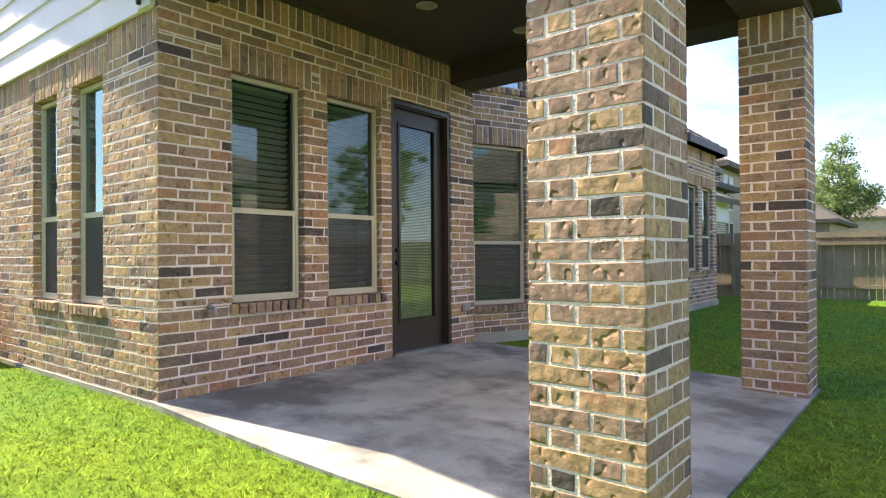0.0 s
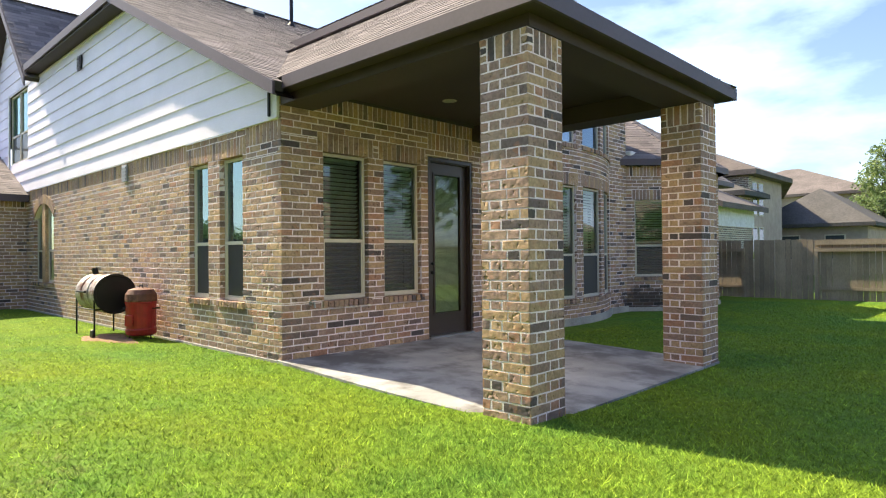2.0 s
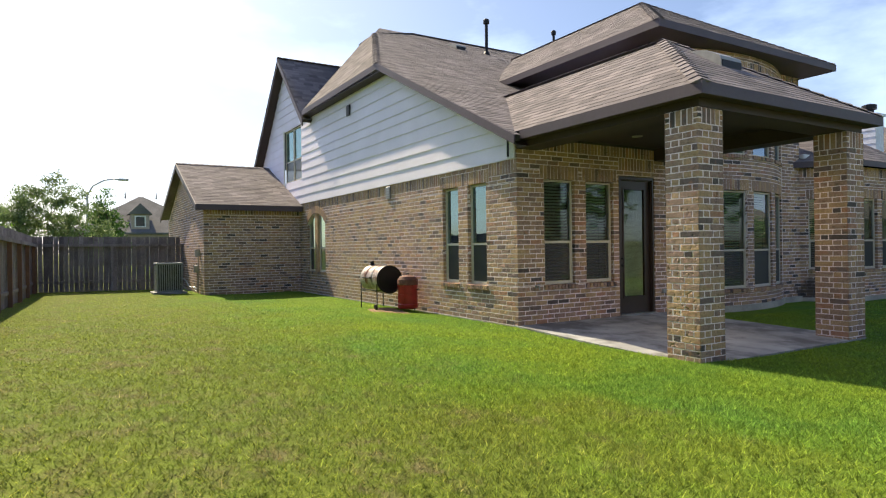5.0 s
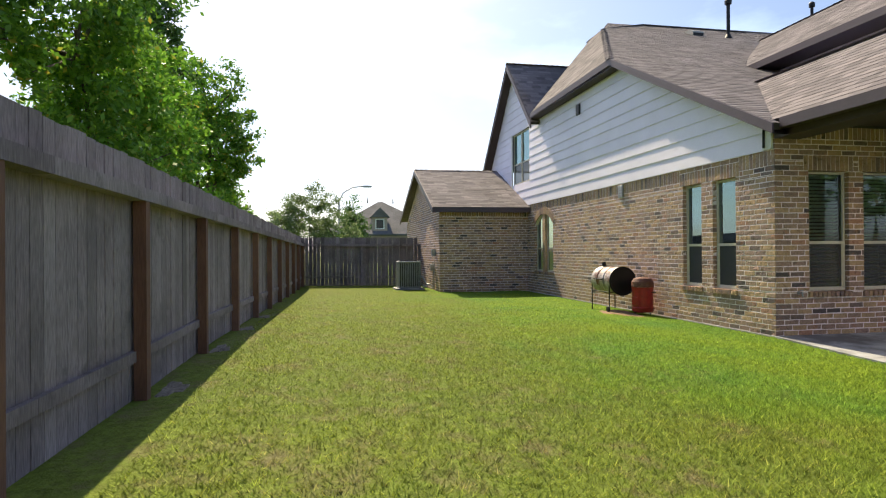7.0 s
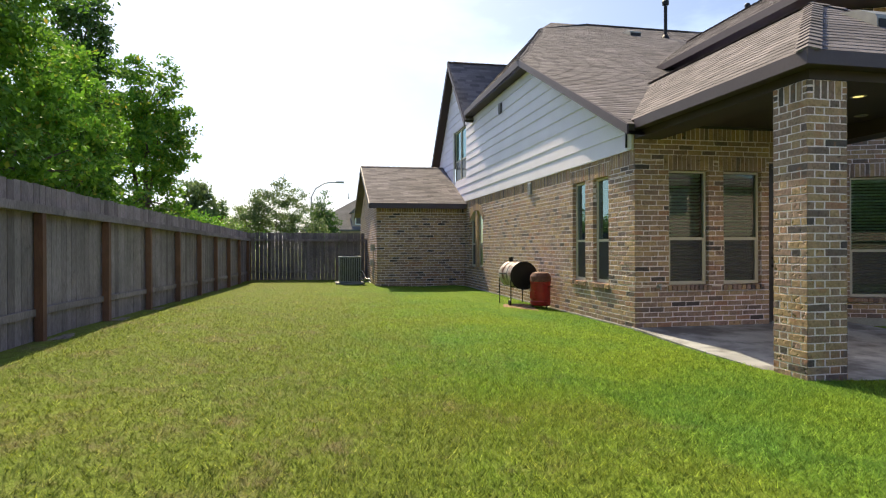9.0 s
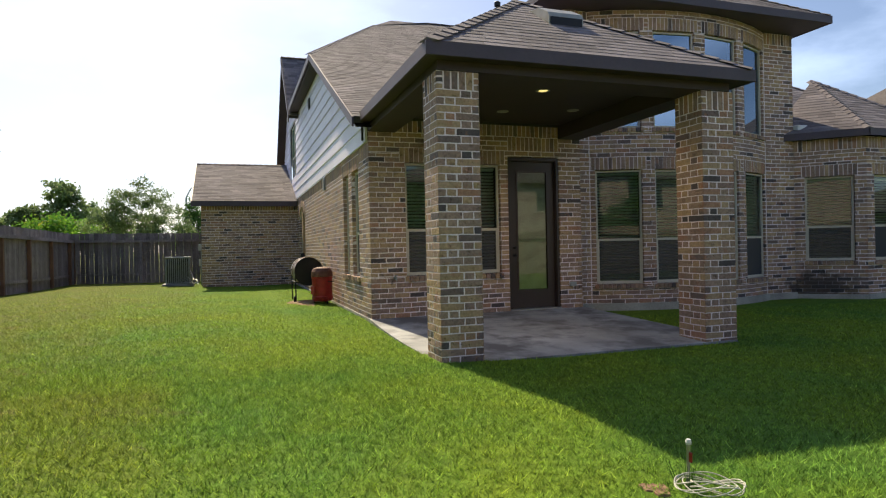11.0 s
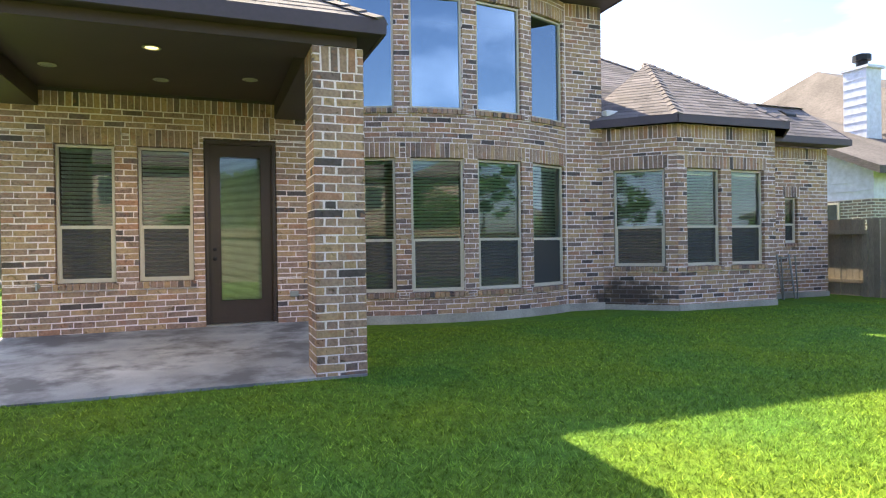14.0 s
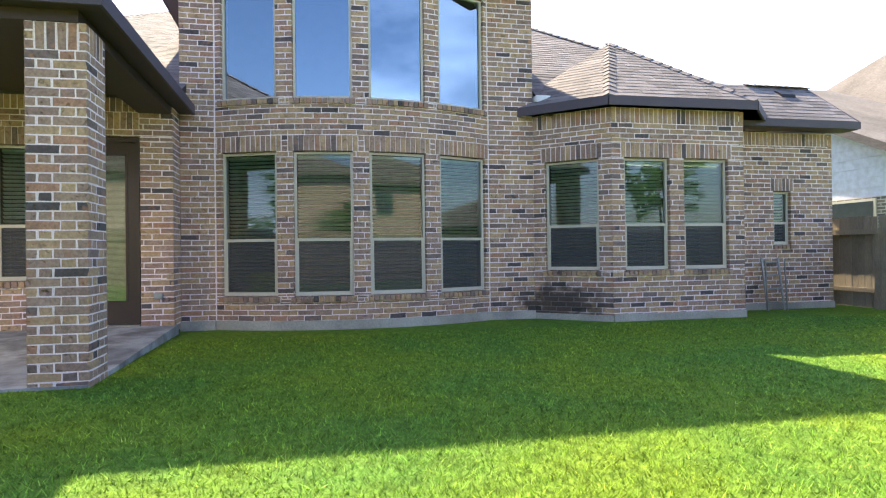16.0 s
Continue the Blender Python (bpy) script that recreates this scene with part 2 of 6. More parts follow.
def lawn(name, island):
    m, N, L, b = material(name)
    patch = world_tex(N, L, 0.45, 5, rough=0.6)
    pr = ramp(N, [(0.36, (0.152, 0.312, 0.050)), (0.52, (0.205, 0.342, 0.040)), (0.66, (0.250, 0.365, 0.036)), (0.80, (0.30, 0.33, 0.052))])
    L(patch.outputs["Fac"], pr.inputs["Fac"])
    fine = world_tex(N, L, 14, 5, rough=0.7)
    fr = ramp(N, [(0.3, (0.55,) * 3), (0.7, (1.3,) * 3)])
    L(fine.outputs["Fac"], fr.inputs["Fac"])
    c = mixc(N, L, "MULTIPLY", 1.0, pr.outputs["Color"], fr.outputs["Color"])
    # the side yard is drier: straw among the green
    pos = N("ShaderNodeSeparateXYZ")
    L(N("ShaderNodeNewGeometry").outputs["Position"], pos.inputs[0])
    dry = N("ShaderNodeMapRange")
    dry.inputs["From Min"].default_value, dry.inputs["From Max"].default_value = 2.5, -3.5
    dry.inputs["To Min"].default_value, dry.inputs["To Max"].default_value = -0.06, 0.10
    L(pos.outputs["Y"], dry.inputs["Value"])
    # thinner olive turf away from the house
    ol = N("ShaderNodeMapRange")
    ol.inputs["From Min"].default_value, ol.inputs["From Max"].default_value = 1.6, -2.6
    ol.inputs["To Min"].default_value, ol.inputs["To Max"].default_value = -0.25, 0.30
    L(pos.outputs["Y"], ol.inputs["Value"])
    on = world_tex(N, L, 0.9, 6, (0.45, 1.3, 1), rough=0.7)
    oa = N("ShaderNodeMath")
    L(on.outputs["Fac"], oa.inputs[0])
    L(ol.outputs["Result"], oa.inputs[1])
    orr = ramp(N, [(0.46, (0, 0, 0)), (0.72, (0.75,) * 3)])
    L(oa.outputs[0], orr.inputs["Fac"])
    olive = mixc(N, L, "MULTIPLY", 1.0, (0.218, 0.268, 0.045), fr.outputs["Color"])
    c = mixc(N, L, "MIX", orr.outputs["Color"], c, olive)
    straw = world_tex(N, L, 2.3, 8, rough=0.8)
    add = N("ShaderNodeMath")
    L(straw.outputs["Fac"], add.inputs[0])
    L(dry.outputs["Result"], add.inputs[1])
    sr = ramp(N, [(0.58, (0, 0, 0)), (0.74, (0.8,) * 3)])
    L(add.outputs[0], sr.inputs["Fac"])
    c = mixc(N, L, "MIX", sr.outputs["Color"], c, (0.25, 0.215, 0.11))
    if island:
        r = ramp(N, [(0, (0.42,) * 3), (0.7, (1.3,) * 3), (0.95, (1.9, 1.7, 1.6)), (1, (2.5, 2.0, 2.6))])
        L(N("ShaderNodeNewGeometry").outputs["Random Per Island"], r.inputs["Fac"])
        c = mixc(N, L, "MULTIPLY", 1.0, c, r.outputs["Color"])
    L(c, b.inputs["Base Color"])
    b.inputs["Roughness"].default_value = 0.8
    b.inputs["Specular IOR Level"].default_value = 0.05
    if island:
        g = N("ShaderNodeNewGeometry")
        va = N("ShaderNodeVectorMath")
        va.operation = "MULTIPLY_ADD"
        L(g.outputs["Normal"], va.inputs[0])
        va.inputs[1].default_value = (0.45, 0.45, 0.45)
        va.inputs[2].default_value = (0, 0, 0.8)
        vn = N("ShaderNodeVectorMath")
        vn.operation = "NORMALIZE"
        L(va.outputs[0], vn.inputs[0])
        L(vn.outputs[0], b.inputs["Normal"])
        t = N("ShaderNodeBsdfTranslucent")
        L(c, t.inputs["Color"])
        mx = N("ShaderNodeMixShader")
        mx.inputs[0].default_value = 0.3
        L(b.outputs[0], mx.inputs[1])
        L(t.outputs[0], mx.inputs[2])
        L(mx.outputs[0], m.node_tree.nodes["Material Output"].inputs["Surface"])
    else:
        L(mixc(N, L, "MULTIPLY", 1.0, c, (0.62, 0.62, 0.62)), b.inputs["Base Color"])
        bump(N, L, b, fine.outputs["Fac"], 1.0, 0.03)
    return m


soil_lawn = lawn("lawn_ground", False)
blade_mat = lawn("lawn_blades", True)


def plain(name, col, rough=0.5, metal=0.0, emit=None, estr=0.0):
    m, N, L, b = material(name)
    n = world_tex(N, L, 7, 4)
    r = ramp(N, [(0.3, (0.85,) * 3), (0.7, (1.12,) * 3)])
    L(n.outputs["Fac"], r.inputs["Fac"])
    L(mixc(N, L, "MULTIPLY", 1.0, col, r.outputs["Color"]), b.inputs["Base Color"])
    b.inputs["Roughness"].default_value, b.inputs["Metallic"].default_value = rough, metal
    if emit:
        b.inputs["Emission Color"].default_value, b.inputs["Emission Strength"].default_value = (*emit, 1), estr
    return m


def glazing(name, tint, ior, screen=0.0, coat=(0.90, 0.96, 1.0)):
    """Thin glass; screen: share of dark insect mesh in front of it."""
    m, N, L, b = material(name)
    tr, gl, fr, mx = N("ShaderNodeBsdfTransparent"), N("ShaderNodeBsdfGlossy"), N("ShaderNodeFresnel"), N("ShaderNodeMixShader")
    tr.inputs["Color"].default_value = (*tint, 1)
    gl.inputs["Roughness"].default_value = 0.0
    gl.inputs["Color"].default_value = (*coat, 1)
    fr.inputs["IOR"].default_value = ior
    n = world_tex(N, L, 1.3, 2)
    bm = N("ShaderNodeBump")
    bm.inputs["Strength"].default_value, bm.inputs["Distance"].default_value = 0.06, 0.02
    L(n.outputs["Fac"], bm.inputs["Height"])
    L(bm.outputs["Normal"], gl.inputs["Normal"])
    L(fr.outputs[0], mx.inputs[0])
    L(tr.outputs[0], mx.inputs[1])
    L(gl.outputs[0], mx.inputs[2])
    last = mx
    if screen:
        b.inputs["Base Color"].default_value = (0.052, 0.056, 0.064, 1)
        b.inputs["Roughness"].default_value = 0.7
        last = N("ShaderNodeMixShader")
        last.inputs[0].default_value = screen
        L(mx.outputs[0], last.inputs[1])
        L(b.outputs[0], last.inputs[2])
    L(last.outputs[0], m.node_tree.nodes["Material Output"].inputs["Surface"])
    return m


glass_mat = glazing("window_glass", (0.52, 0.70, 0.60), 1.78)
glass_side = glazing("side_glass", (0.35, 0.50, 0.50), 3.3, coat=(0.60, 0.88, 0.92))
glass_low = glazing("screened_glass", (0.55, 0.58, 0.58), 1.6, 0.68)
glass_up = glazing("coated_glass", (0.25, 0.30, 0.34), 3.8, coat=(0.66, 0.82, 1.0))
blind_mat = plain("blind_slat", (0.72, 0.74, 0.68), 0.5)
# unlit look of the rooms, put into one dark colour
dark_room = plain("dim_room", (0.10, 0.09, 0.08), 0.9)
door_mat = varied("door_paint", [(0, (0.038, 0.026, 0.024)), (1, (0.05, 0.034, 0.03))], 0.4, None, False, 30, 0.1, 1.5, 0.15, 0.05, 0.001)
black_metal = plain("black_metal", (0.02, 0.02, 0.022), 0.45, 0.6)
grey_metal = plain("grey_metal", (0.35, 0.36, 0.37), 0.4, 0.8)
white_paint = plain("white_paint", (0.7, 0.71, 0.72), 0.5)
ac_mat = plain("ac_paint", (0.24, 0.26, 0.27), 0.5, 0.3)
red_enamel = varied("red_enamel", [(0, (0.34, 0.012, 0.014)), (1, (0.41, 0.017, 0.018))], 0.4, None, False, 12, 0.25, 4, 0.3, 0.1, 0.002)
rust_red = varied("rusty_lid", [(0, (0.12, 0.05, 0.04)), (1, (0.20, 0.07, 0.05))], 0.7, None, False, 14, 0.4, 6, 0.4, 0.3, 0.003, stain=((0.33, 0.17, 0.12), 6, 0.55, 0.7))
barrel_steel = varied("barrel_steel", [(0, (0.36, 0.31, 0.29)), (1, (0.52, 0.47, 0.45))], 0.5, None, False, 10, 0.35, 5, 0.4, 0.2, 0.003, metal=0.35, stain=((0.16, 0.07, 0.04), 4, 0.5, 0.62))
dirt_mat = varied("bare_soil", [(0, (0.26, 0.15, 0.09)), (1, (0.34, 0.21, 0.13))], 0.95, None, False, 30, 0.4, 6, 0.3, 0.8, 0.01)
cable_mat = plain("white_cable", (0.62, 0.60, 0.52), 0.5)
lamp_glow = plain("lamp_glow", (0.9, 0.8, 0.6), 0.4, 0.0, (1.0, 0.80, 0.27), 0.7)
house_tan = varied("far_wall", [(0, (0.40, 0.33, 0.29)), (1, (0.45, 0.375, 0.33))], 0.85, None, False, 3, 0.2, 0.5, 0.15, 0.2, 0.01)
house_white = plain("far_siding", (0.66, 0.69, 0.80), 0.6)
roof_far_mat = varied("far_roof", [(0, (0.125, 0.108, 0.108)), (1, (0.18, 0.156, 0.153))], 0.95, None, False, 9, 0.5, 0.8, 0.3, 0.5, 0.01, stretch=(1, 1, 8))
roof_grey_mat = varied("far_roof_grey", [(0, (0.12, 0.12, 0.125)), (1, (0.165, 0.16, 0.165))], 0.95, None, False, 9, 0.4, 0.8, 0.25, 0.5, 0.01, stretch=(1, 1, 8))
roof_dark_mat = varied("far_roof_dark", [(0, (0.07, 0.07, 0.075)), (1, (0.10, 0.095, 0.095))], 0.95, None, False, 9, 0.3, 0.8, 0.2, 0.5, 0.01)

# ---- mesh helpers ----


def obj(name, data, parent=None, label="", category="", group="", kind=""):
    ob = new(name, data)
    if parent is not None:
        ob.parent = parent
    return tagged(ob, label, category, group, kind)


def mesh_of(name, verts, faces, mat, smooth=False):
    me = bpy.data.meshes.new(name)
    me.from_pydata([tuple(v) for v in verts], [], [tuple(f) for f in faces])
    me.materials.append(mat)
    if smooth:
        me.shade_smooth()
    return me


def part(name, bm, mat, parent=None, label="", **tags):
    me = bpy.data.meshes.new(name)
    bmesh.ops.recalc_face_normals(bm, faces=bm.faces)
    bm.to_mesh(me)
    bm.free()
    me.materials.append(mat)
    return obj(name, me, parent, label, **tags)


def empty(name, at=(0, 0, 0), label="", category="", group="", rz=0):
    e = new(name)
    e.matrix_world = pose(*at, 0, 0, rz)
    return tagged(e, label, category, group)


def add_box(bm, x0, x1, y0, y1, z0, z1, m=None, bev=0.0):
    r = bmesh.ops.create_cube(bm, size=1)
    vs = r["verts"]
    mm = Matrix.Translation(((x0 + x1) / 2, (y0 + y1) / 2, (z0 + z1) / 2)) @ Matrix.Diagonal((x1 - x0, y1 - y0, z1 - z0, 1))
    bmesh.ops.transform(bm, matrix=mm, verts=vs)
    if bev:
        es = list({e for v in vs for e in v.link_edges})
        vs = bmesh.ops.bevel(bm, geom=es, offset=bev, segments=1, affect="EDGES")["verts"]
    if m is not None:
        bmesh.ops.transform(bm, matrix=m, verts=vs)
    return vs


def box_bm(*a, **k):
    bm = bmesh.new()
    add_box(bm, *a, **k)
    return bm


def tube(bm, p0, p1, r, r2=None, seg=10, caps=True):
    p0, p1 = Vector(p0), Vector(p1)
    d = p1 - p0
    m = Matrix.Translation((p0 + p1) / 2) @ d.to_track_quat("Z", "Y").to_matrix().to_4x4()
    bmesh.ops.create_cone(bm, cap_ends=caps, segments=seg, radius1=r, radius2=r if r2 is None else r2, depth=d.length, matrix=m)


def lathe(bm, profile, seg=20, m=None):
    rings = []
    for r, z in profile:
        ring = [bm.verts.new((r * math.cos(2 * math.pi * k / seg), r * math.sin(2 * math.pi * k / seg), z)) for k in range(seg)]
        rings.append(ring)
    for a, b in zip(rings, rings[1:]):
        for k in range(seg):
            bm.faces.new((a[k], a[(k + 1) % seg], b[(k + 1) % seg], b[k]))
    bm.faces.new(rings[-1])
    bm.faces.new(list(reversed(rings[0])))
    if m is not None:
        bmesh.ops.transform(bm, matrix=m, verts=[v for ring in rings for v in ring])


# ---- ground height ----


def ground(x, y):
    side = np.clip((2.2 - y) / 7.0, 0, 1)
    along = np.clip((x + 22) / 20.0, 0.3, 1)
    edge = np.clip(0.050 - 0.11 * (x + 4.3) / 3.5, 0, 0.05) * np.clip((2.36 - y) / 0.04, 0, 1) * np.clip((y - 1.2) / 0.8, 0, 1)
    return edge + 0.31 * side * along + 0.055 * np.clip((-1.5 - x) / 2.5, 0, 1) * np.clip((3 - y) / 1.5, 0, 1) - 0.05 * np.clip((y - 2.2) / 1.5, 0, 1)


def make_ground():
    xs = np.r_[-900, -300, -120, -60, np.arange(-34, 16.01, 0.5), 30, 60, 150, 400, 900]
    ys = np.r_[-900, -300, -120, -60, -30, np.arange(-12, 2.01, 0.5), 2.32, 2.36, np.arange(2.5, 24.01, 0.5), 40, 80, 200, 500, 900]
    X, Y = np.meshgrid(xs, ys, indexing="ij")
    Z = ground(X, Y)
    v = np.stack([X, Y, Z], -1).reshape(-1, 3)
    ny = len(ys)
    f = [(i * ny + j, (i + 1) * ny + j, (i + 1) * ny + j + 1, i * ny + j + 1) for i in range(len(xs) - 1) for j in range(ny - 1)]
    obj("ground", mesh_of("ground", v, f, soil_lawn, True), label="green mown lawn with straw-coloured patches", kind="structure")


make_ground()

# ---- walls of brick ----
PIECES = []     # bricks and shingles to be made last: (wall, kind, matrix, size)


class Line:
    """A straight run of wall from p to q; its outside is to the right of the way."""

    def __init__(self, p, q):
        self.p, self.d = np.array(p, float), np.subtract(q, p)
        self.length = float(np.hypot(*self.d))
        self.d = self.d / self.length
        self.n = np.array([self.d[1], -self.d[0]])

    def at(self, u, d=0.0):
        return self.p + self.d * u + self.n * d

    def axes(self, u):
        return self.d, self.n


class Arc:
    """A bowed run of wall that bulges to its outside."""

    def __init__(self, centre, r, a0, a1):
        self.c, self.r, self.a0, self.a1 = np.array(centre, float), r, a0, a1
        self.length = r * abs(a1 - a0)

    def ang(self, u):
        return self.a0 + (self.a1 - self.a0) * u / self.length

    def at(self, u, d=0.0):
        a = self.ang(u)
        return self.c + (self.r + d) * np.array([math.cos(a), math.sin(a)])

    def axes(self, u):
        a = self.ang(u)
        n = np.array([math.cos(a), math.sin(a)])
        return np.array([-n[1], n[0]]), n


COURSE, BLEN, JOINT = 0.08, 0.25, 0.0120


def spans(lo, hi, cuts):
    """What is left of lo..hi without the cuts."""
    out, at = [], lo
    for a, b in sorted(cuts):
        if a > at:
            out.append((at, min(a, hi)))
        at = max(at, b)
    if at < hi:
        out.append((at, hi))
    return [(a, b) for a, b in out if b - a > 0.02]


def layout(L, z0, z1, holes, soldiers, rows, top, rng, bond=None):
    """Brick rectangles (u0, u1, z0, z1, proud)."""
    out = []
    for u0, u1, a, b in soldiers:
        n = max(1, round((u1 - u0) / COURSE))
        w = (u1 - u0) / n
        out += [(u0 + k * w, u0 + (k + 1) * w, a, b, 0.002) for k in range(n)]
    for u0, u1, a, b in rows:
        n = max(1, round((u1 - u0) / COURSE))
        w = (u1 - u0) / n
        out += [(u0 + k * w, u0 + (k + 1) * w, a, b, 0.035) for k in range(n)]
    blocks = list(holes) + list(soldiers) + list(rows)
    k = math.floor((z0 + 1e-6) / COURSE)
    while k * COURSE < z1 - 0.01:
        lo, hi = max(z0, k * COURSE), min(z1, (k + 1) * COURSE)
        edges = sorted({lo, hi, *(z for b in blocks for z in b[2:4] if lo + 0.012 < z < hi - 0.012)})
        for a, b in zip(edges, edges[1:]):
            mid = (a + b) / 2
            for s0, s1 in spans(0, L, [(q[0], q[1]) for q in blocks if q[2] < mid < q[3]]):
                if bond:
                    cuts = [c for c in bond[k % len(bond)]]
                else:
                    off = (0.0, 0.5, 0.12, 0.62)[k % 4] * BLEN + rng.uniform(-0.012, 0.012)
                    cuts = [off + BLEN * j for j in range(-1, int(L / BLEN) + 2)]
                c = [s0] + [x for x in cuts if s0 + 0.045 < x < s1 - 0.045] + [s1]
                for p, q in zip(c, c[1:]):
                    if top is None:
                        out.append((p, q, a, b, 0.0))
                    else:
                        lim = min(top(p), top(q))
                        if b <= lim + 0.02:
                            out.append((p, q, a, min(b, lim), 0.0))
                        elif a < lim - 0.02:
                            out.append((p, q, a, lim, 0.0))
        k += 1
    return out


def brick_verts(w, h, depth, rng):
    """Twelve corners of a worn brick, u, depth, z about its middle."""
    c, v = 0.004, []
    for d, ins in ((0.0, c), (-c, 0.0), (-depth, 0.0)):
        for su, sz in ((-1, -1), (1, -1), (1, 1), (-1, 1)):
            j = rng.uniform(-0.0045, 0.0045, 3) if d > -depth else np.zeros(3)
            v.append((su * (w / 2 - ins) + j[0], d + abs(j[1]) * 0.25, sz * (h / 2 - ins) + j[2]))
    return v


BRICK_FACES = [(0, 1, 2, 3)] + [(a + 4, b + 4, b, a) for a, b in ((0, 1), (1, 2), (2, 3), (3, 0))] + [(a + 8, b + 8, b + 4, a + 4) for a, b in ((0, 1), (1, 2), (2, 3), (3, 0))]
BRICK_MESHES = {}


def brick_mesh(w, h, depth, variant):
    key = (round(w / 0.01), round(h / 0.01), round(depth, 2), variant)
    if key not in BRICK_MESHES:
        rng = np.random.default_rng(hash(key[:2]) % 1000 + variant)
        BRICK_MESHES[key] = mesh_of("brick", brick_verts(key[0] * 0.01, key[1] * 0.01, depth, rng), BRICK_FACES, brick_piece_mat)
    return BRICK_MESHES[key]


def lay(parent, path, rects, near, rng, depth=0.09, limit=300):
    """Nearest bricks as pieces, the rest joined."""
    def dist(r):
        x, y = path.at((r[0] + r[1]) / 2)
        return math.hypot(x - near[0], y - near[1]) + 0.6 * abs((r[2] + r[3]) / 2 - 1.2)
    rects = sorted([r for r in rects if r[1] - r[0] > 0.02 and r[3] - r[2] > 0.018], key=dist)
    verts, faces = [], []
    for k, (u0, u1, a, b, proud) in enumerate(rects):
        w, h, um, zm = u1 - u0 - JOINT, b - a - JOINT, (u0 + u1) / 2, (a + b) / 2
        t, n = path.axes(um)
        x, y = path.at(um, proud + rng.uniform(0, 0.0012))
        if k < limit:
            m = Matrix(((-t[0], n[0], 0, x), (-t[1], n[1], 0, y), (0, 0, 1, zm), (0, 0, 0, 1)))
            PIECES.append((parent, "brick", m, brick_mesh(w, h, depth, int(rng.integers(3)))))
        else:
            base = len(verts)
            for vu, vd, vz in brick_verts(w, h, depth, rng):
                verts.append((x - t[0] * vu + n[0] * vd, y - t[1] * vu + n[1] * vd, zm + vz))
            faces += [tuple(i + base for i in f) for f in BRICK_FACES]
    if verts:
        obj("brickwork", mesh_of("brickwork", verts, faces, brick_far_mat), parent, kind="stuff")


def backing(name, path, z0, z1, holes, top, label, thick=0.2, inset=0.005, step=None):
    """The mortar bed and wall behind the bricks, with real openings."""
    g = 0.009
    hs = [(a - g, b + g, c - g, d + g) for a, b, c, d in holes]
    us = sorted({inset, path.length - inset, *(u for h in hs for u in h[:2] if inset < u < path.length - inset)})
    if step:
        us = sorted({*us, *np.arange(step, path.length, step).round(4).tolist()})
        us = [us[0]] + [b for a, b in zip(us, us[1:]) if b - a > 0.004]
    zs = sorted({z0, z1, *(z for h in hs for z in h[2:] if z0 < z < z1)})
    bm = bmesh.new()
    cache = {}

    def V(u, z, d):
        key = (round(u, 4), round(z, 4), d)
        if key not in cache:
            x, y = path.at(u, -0.001 if d == 0 else -thick)
            cache[key] = bm.verts.new((x, y, z))
        return cache[key]

    def solid(i, j):
        if not (0 <= i < len(us) - 1 and 0 <= j < len(zs) - 1):
            return False
        um, zm = (us[i] + us[i + 1]) / 2, (zs[j] + zs[j + 1]) / 2
        return not any(h[0] < um < h[1] and h[2] < zm < h[3] for h in hs)

    T = (lambda u, z: z) if top is None else (lambda u, z: z if z < z1 else top(u))
    for i in range(len(us) - 1):
        for j in range(len(zs) - 1):
            if not solid(i, j):
                continue
            a, b, c, d = us[i], us[i + 1], zs[j], zs[j + 1]
            bm.faces.new((V(a, T(a, c), 0), V(b, T(b, c), 0), V(b, T(b, d), 0), V(a, T(a, d), 0)))
            bm.faces.new((V(a, T(a, d), 1), V(b, T(b, d), 1), V(b, T(b, c), 1), V(a, T(a, c), 1)))
            for (ii, jj), (p, q) in (((i - 1, j), ((a, c), (a, d))), ((i + 1, j), ((b, d), (b, c))), ((i, j - 1), ((b, c), (a, c))), ((i, j + 1), ((a, d), (b, d)))):
                if not solid(ii, jj):
                    (pu, pz), (qu, qz) = p, q
                    bm.faces.new((V(pu, T(pu, pz), 0), V(qu, T(qu, qz), 0), V(qu, T(qu, qz), 1), V(pu, T(pu, pz), 1)))
    return part(name, bm, mortar, None, label, kind="structure")


def to_corners(rects, length):
    """Bricks at the ends of a run reach its corners."""
    over = JOINT / 2 - 0.001
    return [(-over if r[0] < 0.01 else r[0], length + over if r[1] > length - 0.01 else r[1], *r[2:]) for r in rects]


def brick_wall(name, path, z0, z1, near, holes=(), soldiers=(), rows=(), top=None, label="wall of mixed tan, brown and charcoal brick", seed=1, step=None, limit=300):
    rng = np.random.default_rng(seed)
    w = backing(name, path, z0, z1, holes, top, label, step=step)
    rects = layout(path.length, z0, z1, holes, soldiers, rows, top, rng)
    rects = to_corners(rects, path.length)
    lay(w, path, rects, near, rng, limit=limit)
    return w


# ---- windows ----


def pane(name, x0, x1, y, z0, z1, mat, parent, label=""):
    """A sheet of glass that faces the local +y; it lets daylight in."""
    me = mesh_of(name, [(x1, y, z0), (x0, y, z0), (x0, y, z1), (x1, y, z1)], [(0, 1, 2, 3)], mat)
    ob = obj(name, me, parent, label)
    ob.visible_shadow = False
    return ob


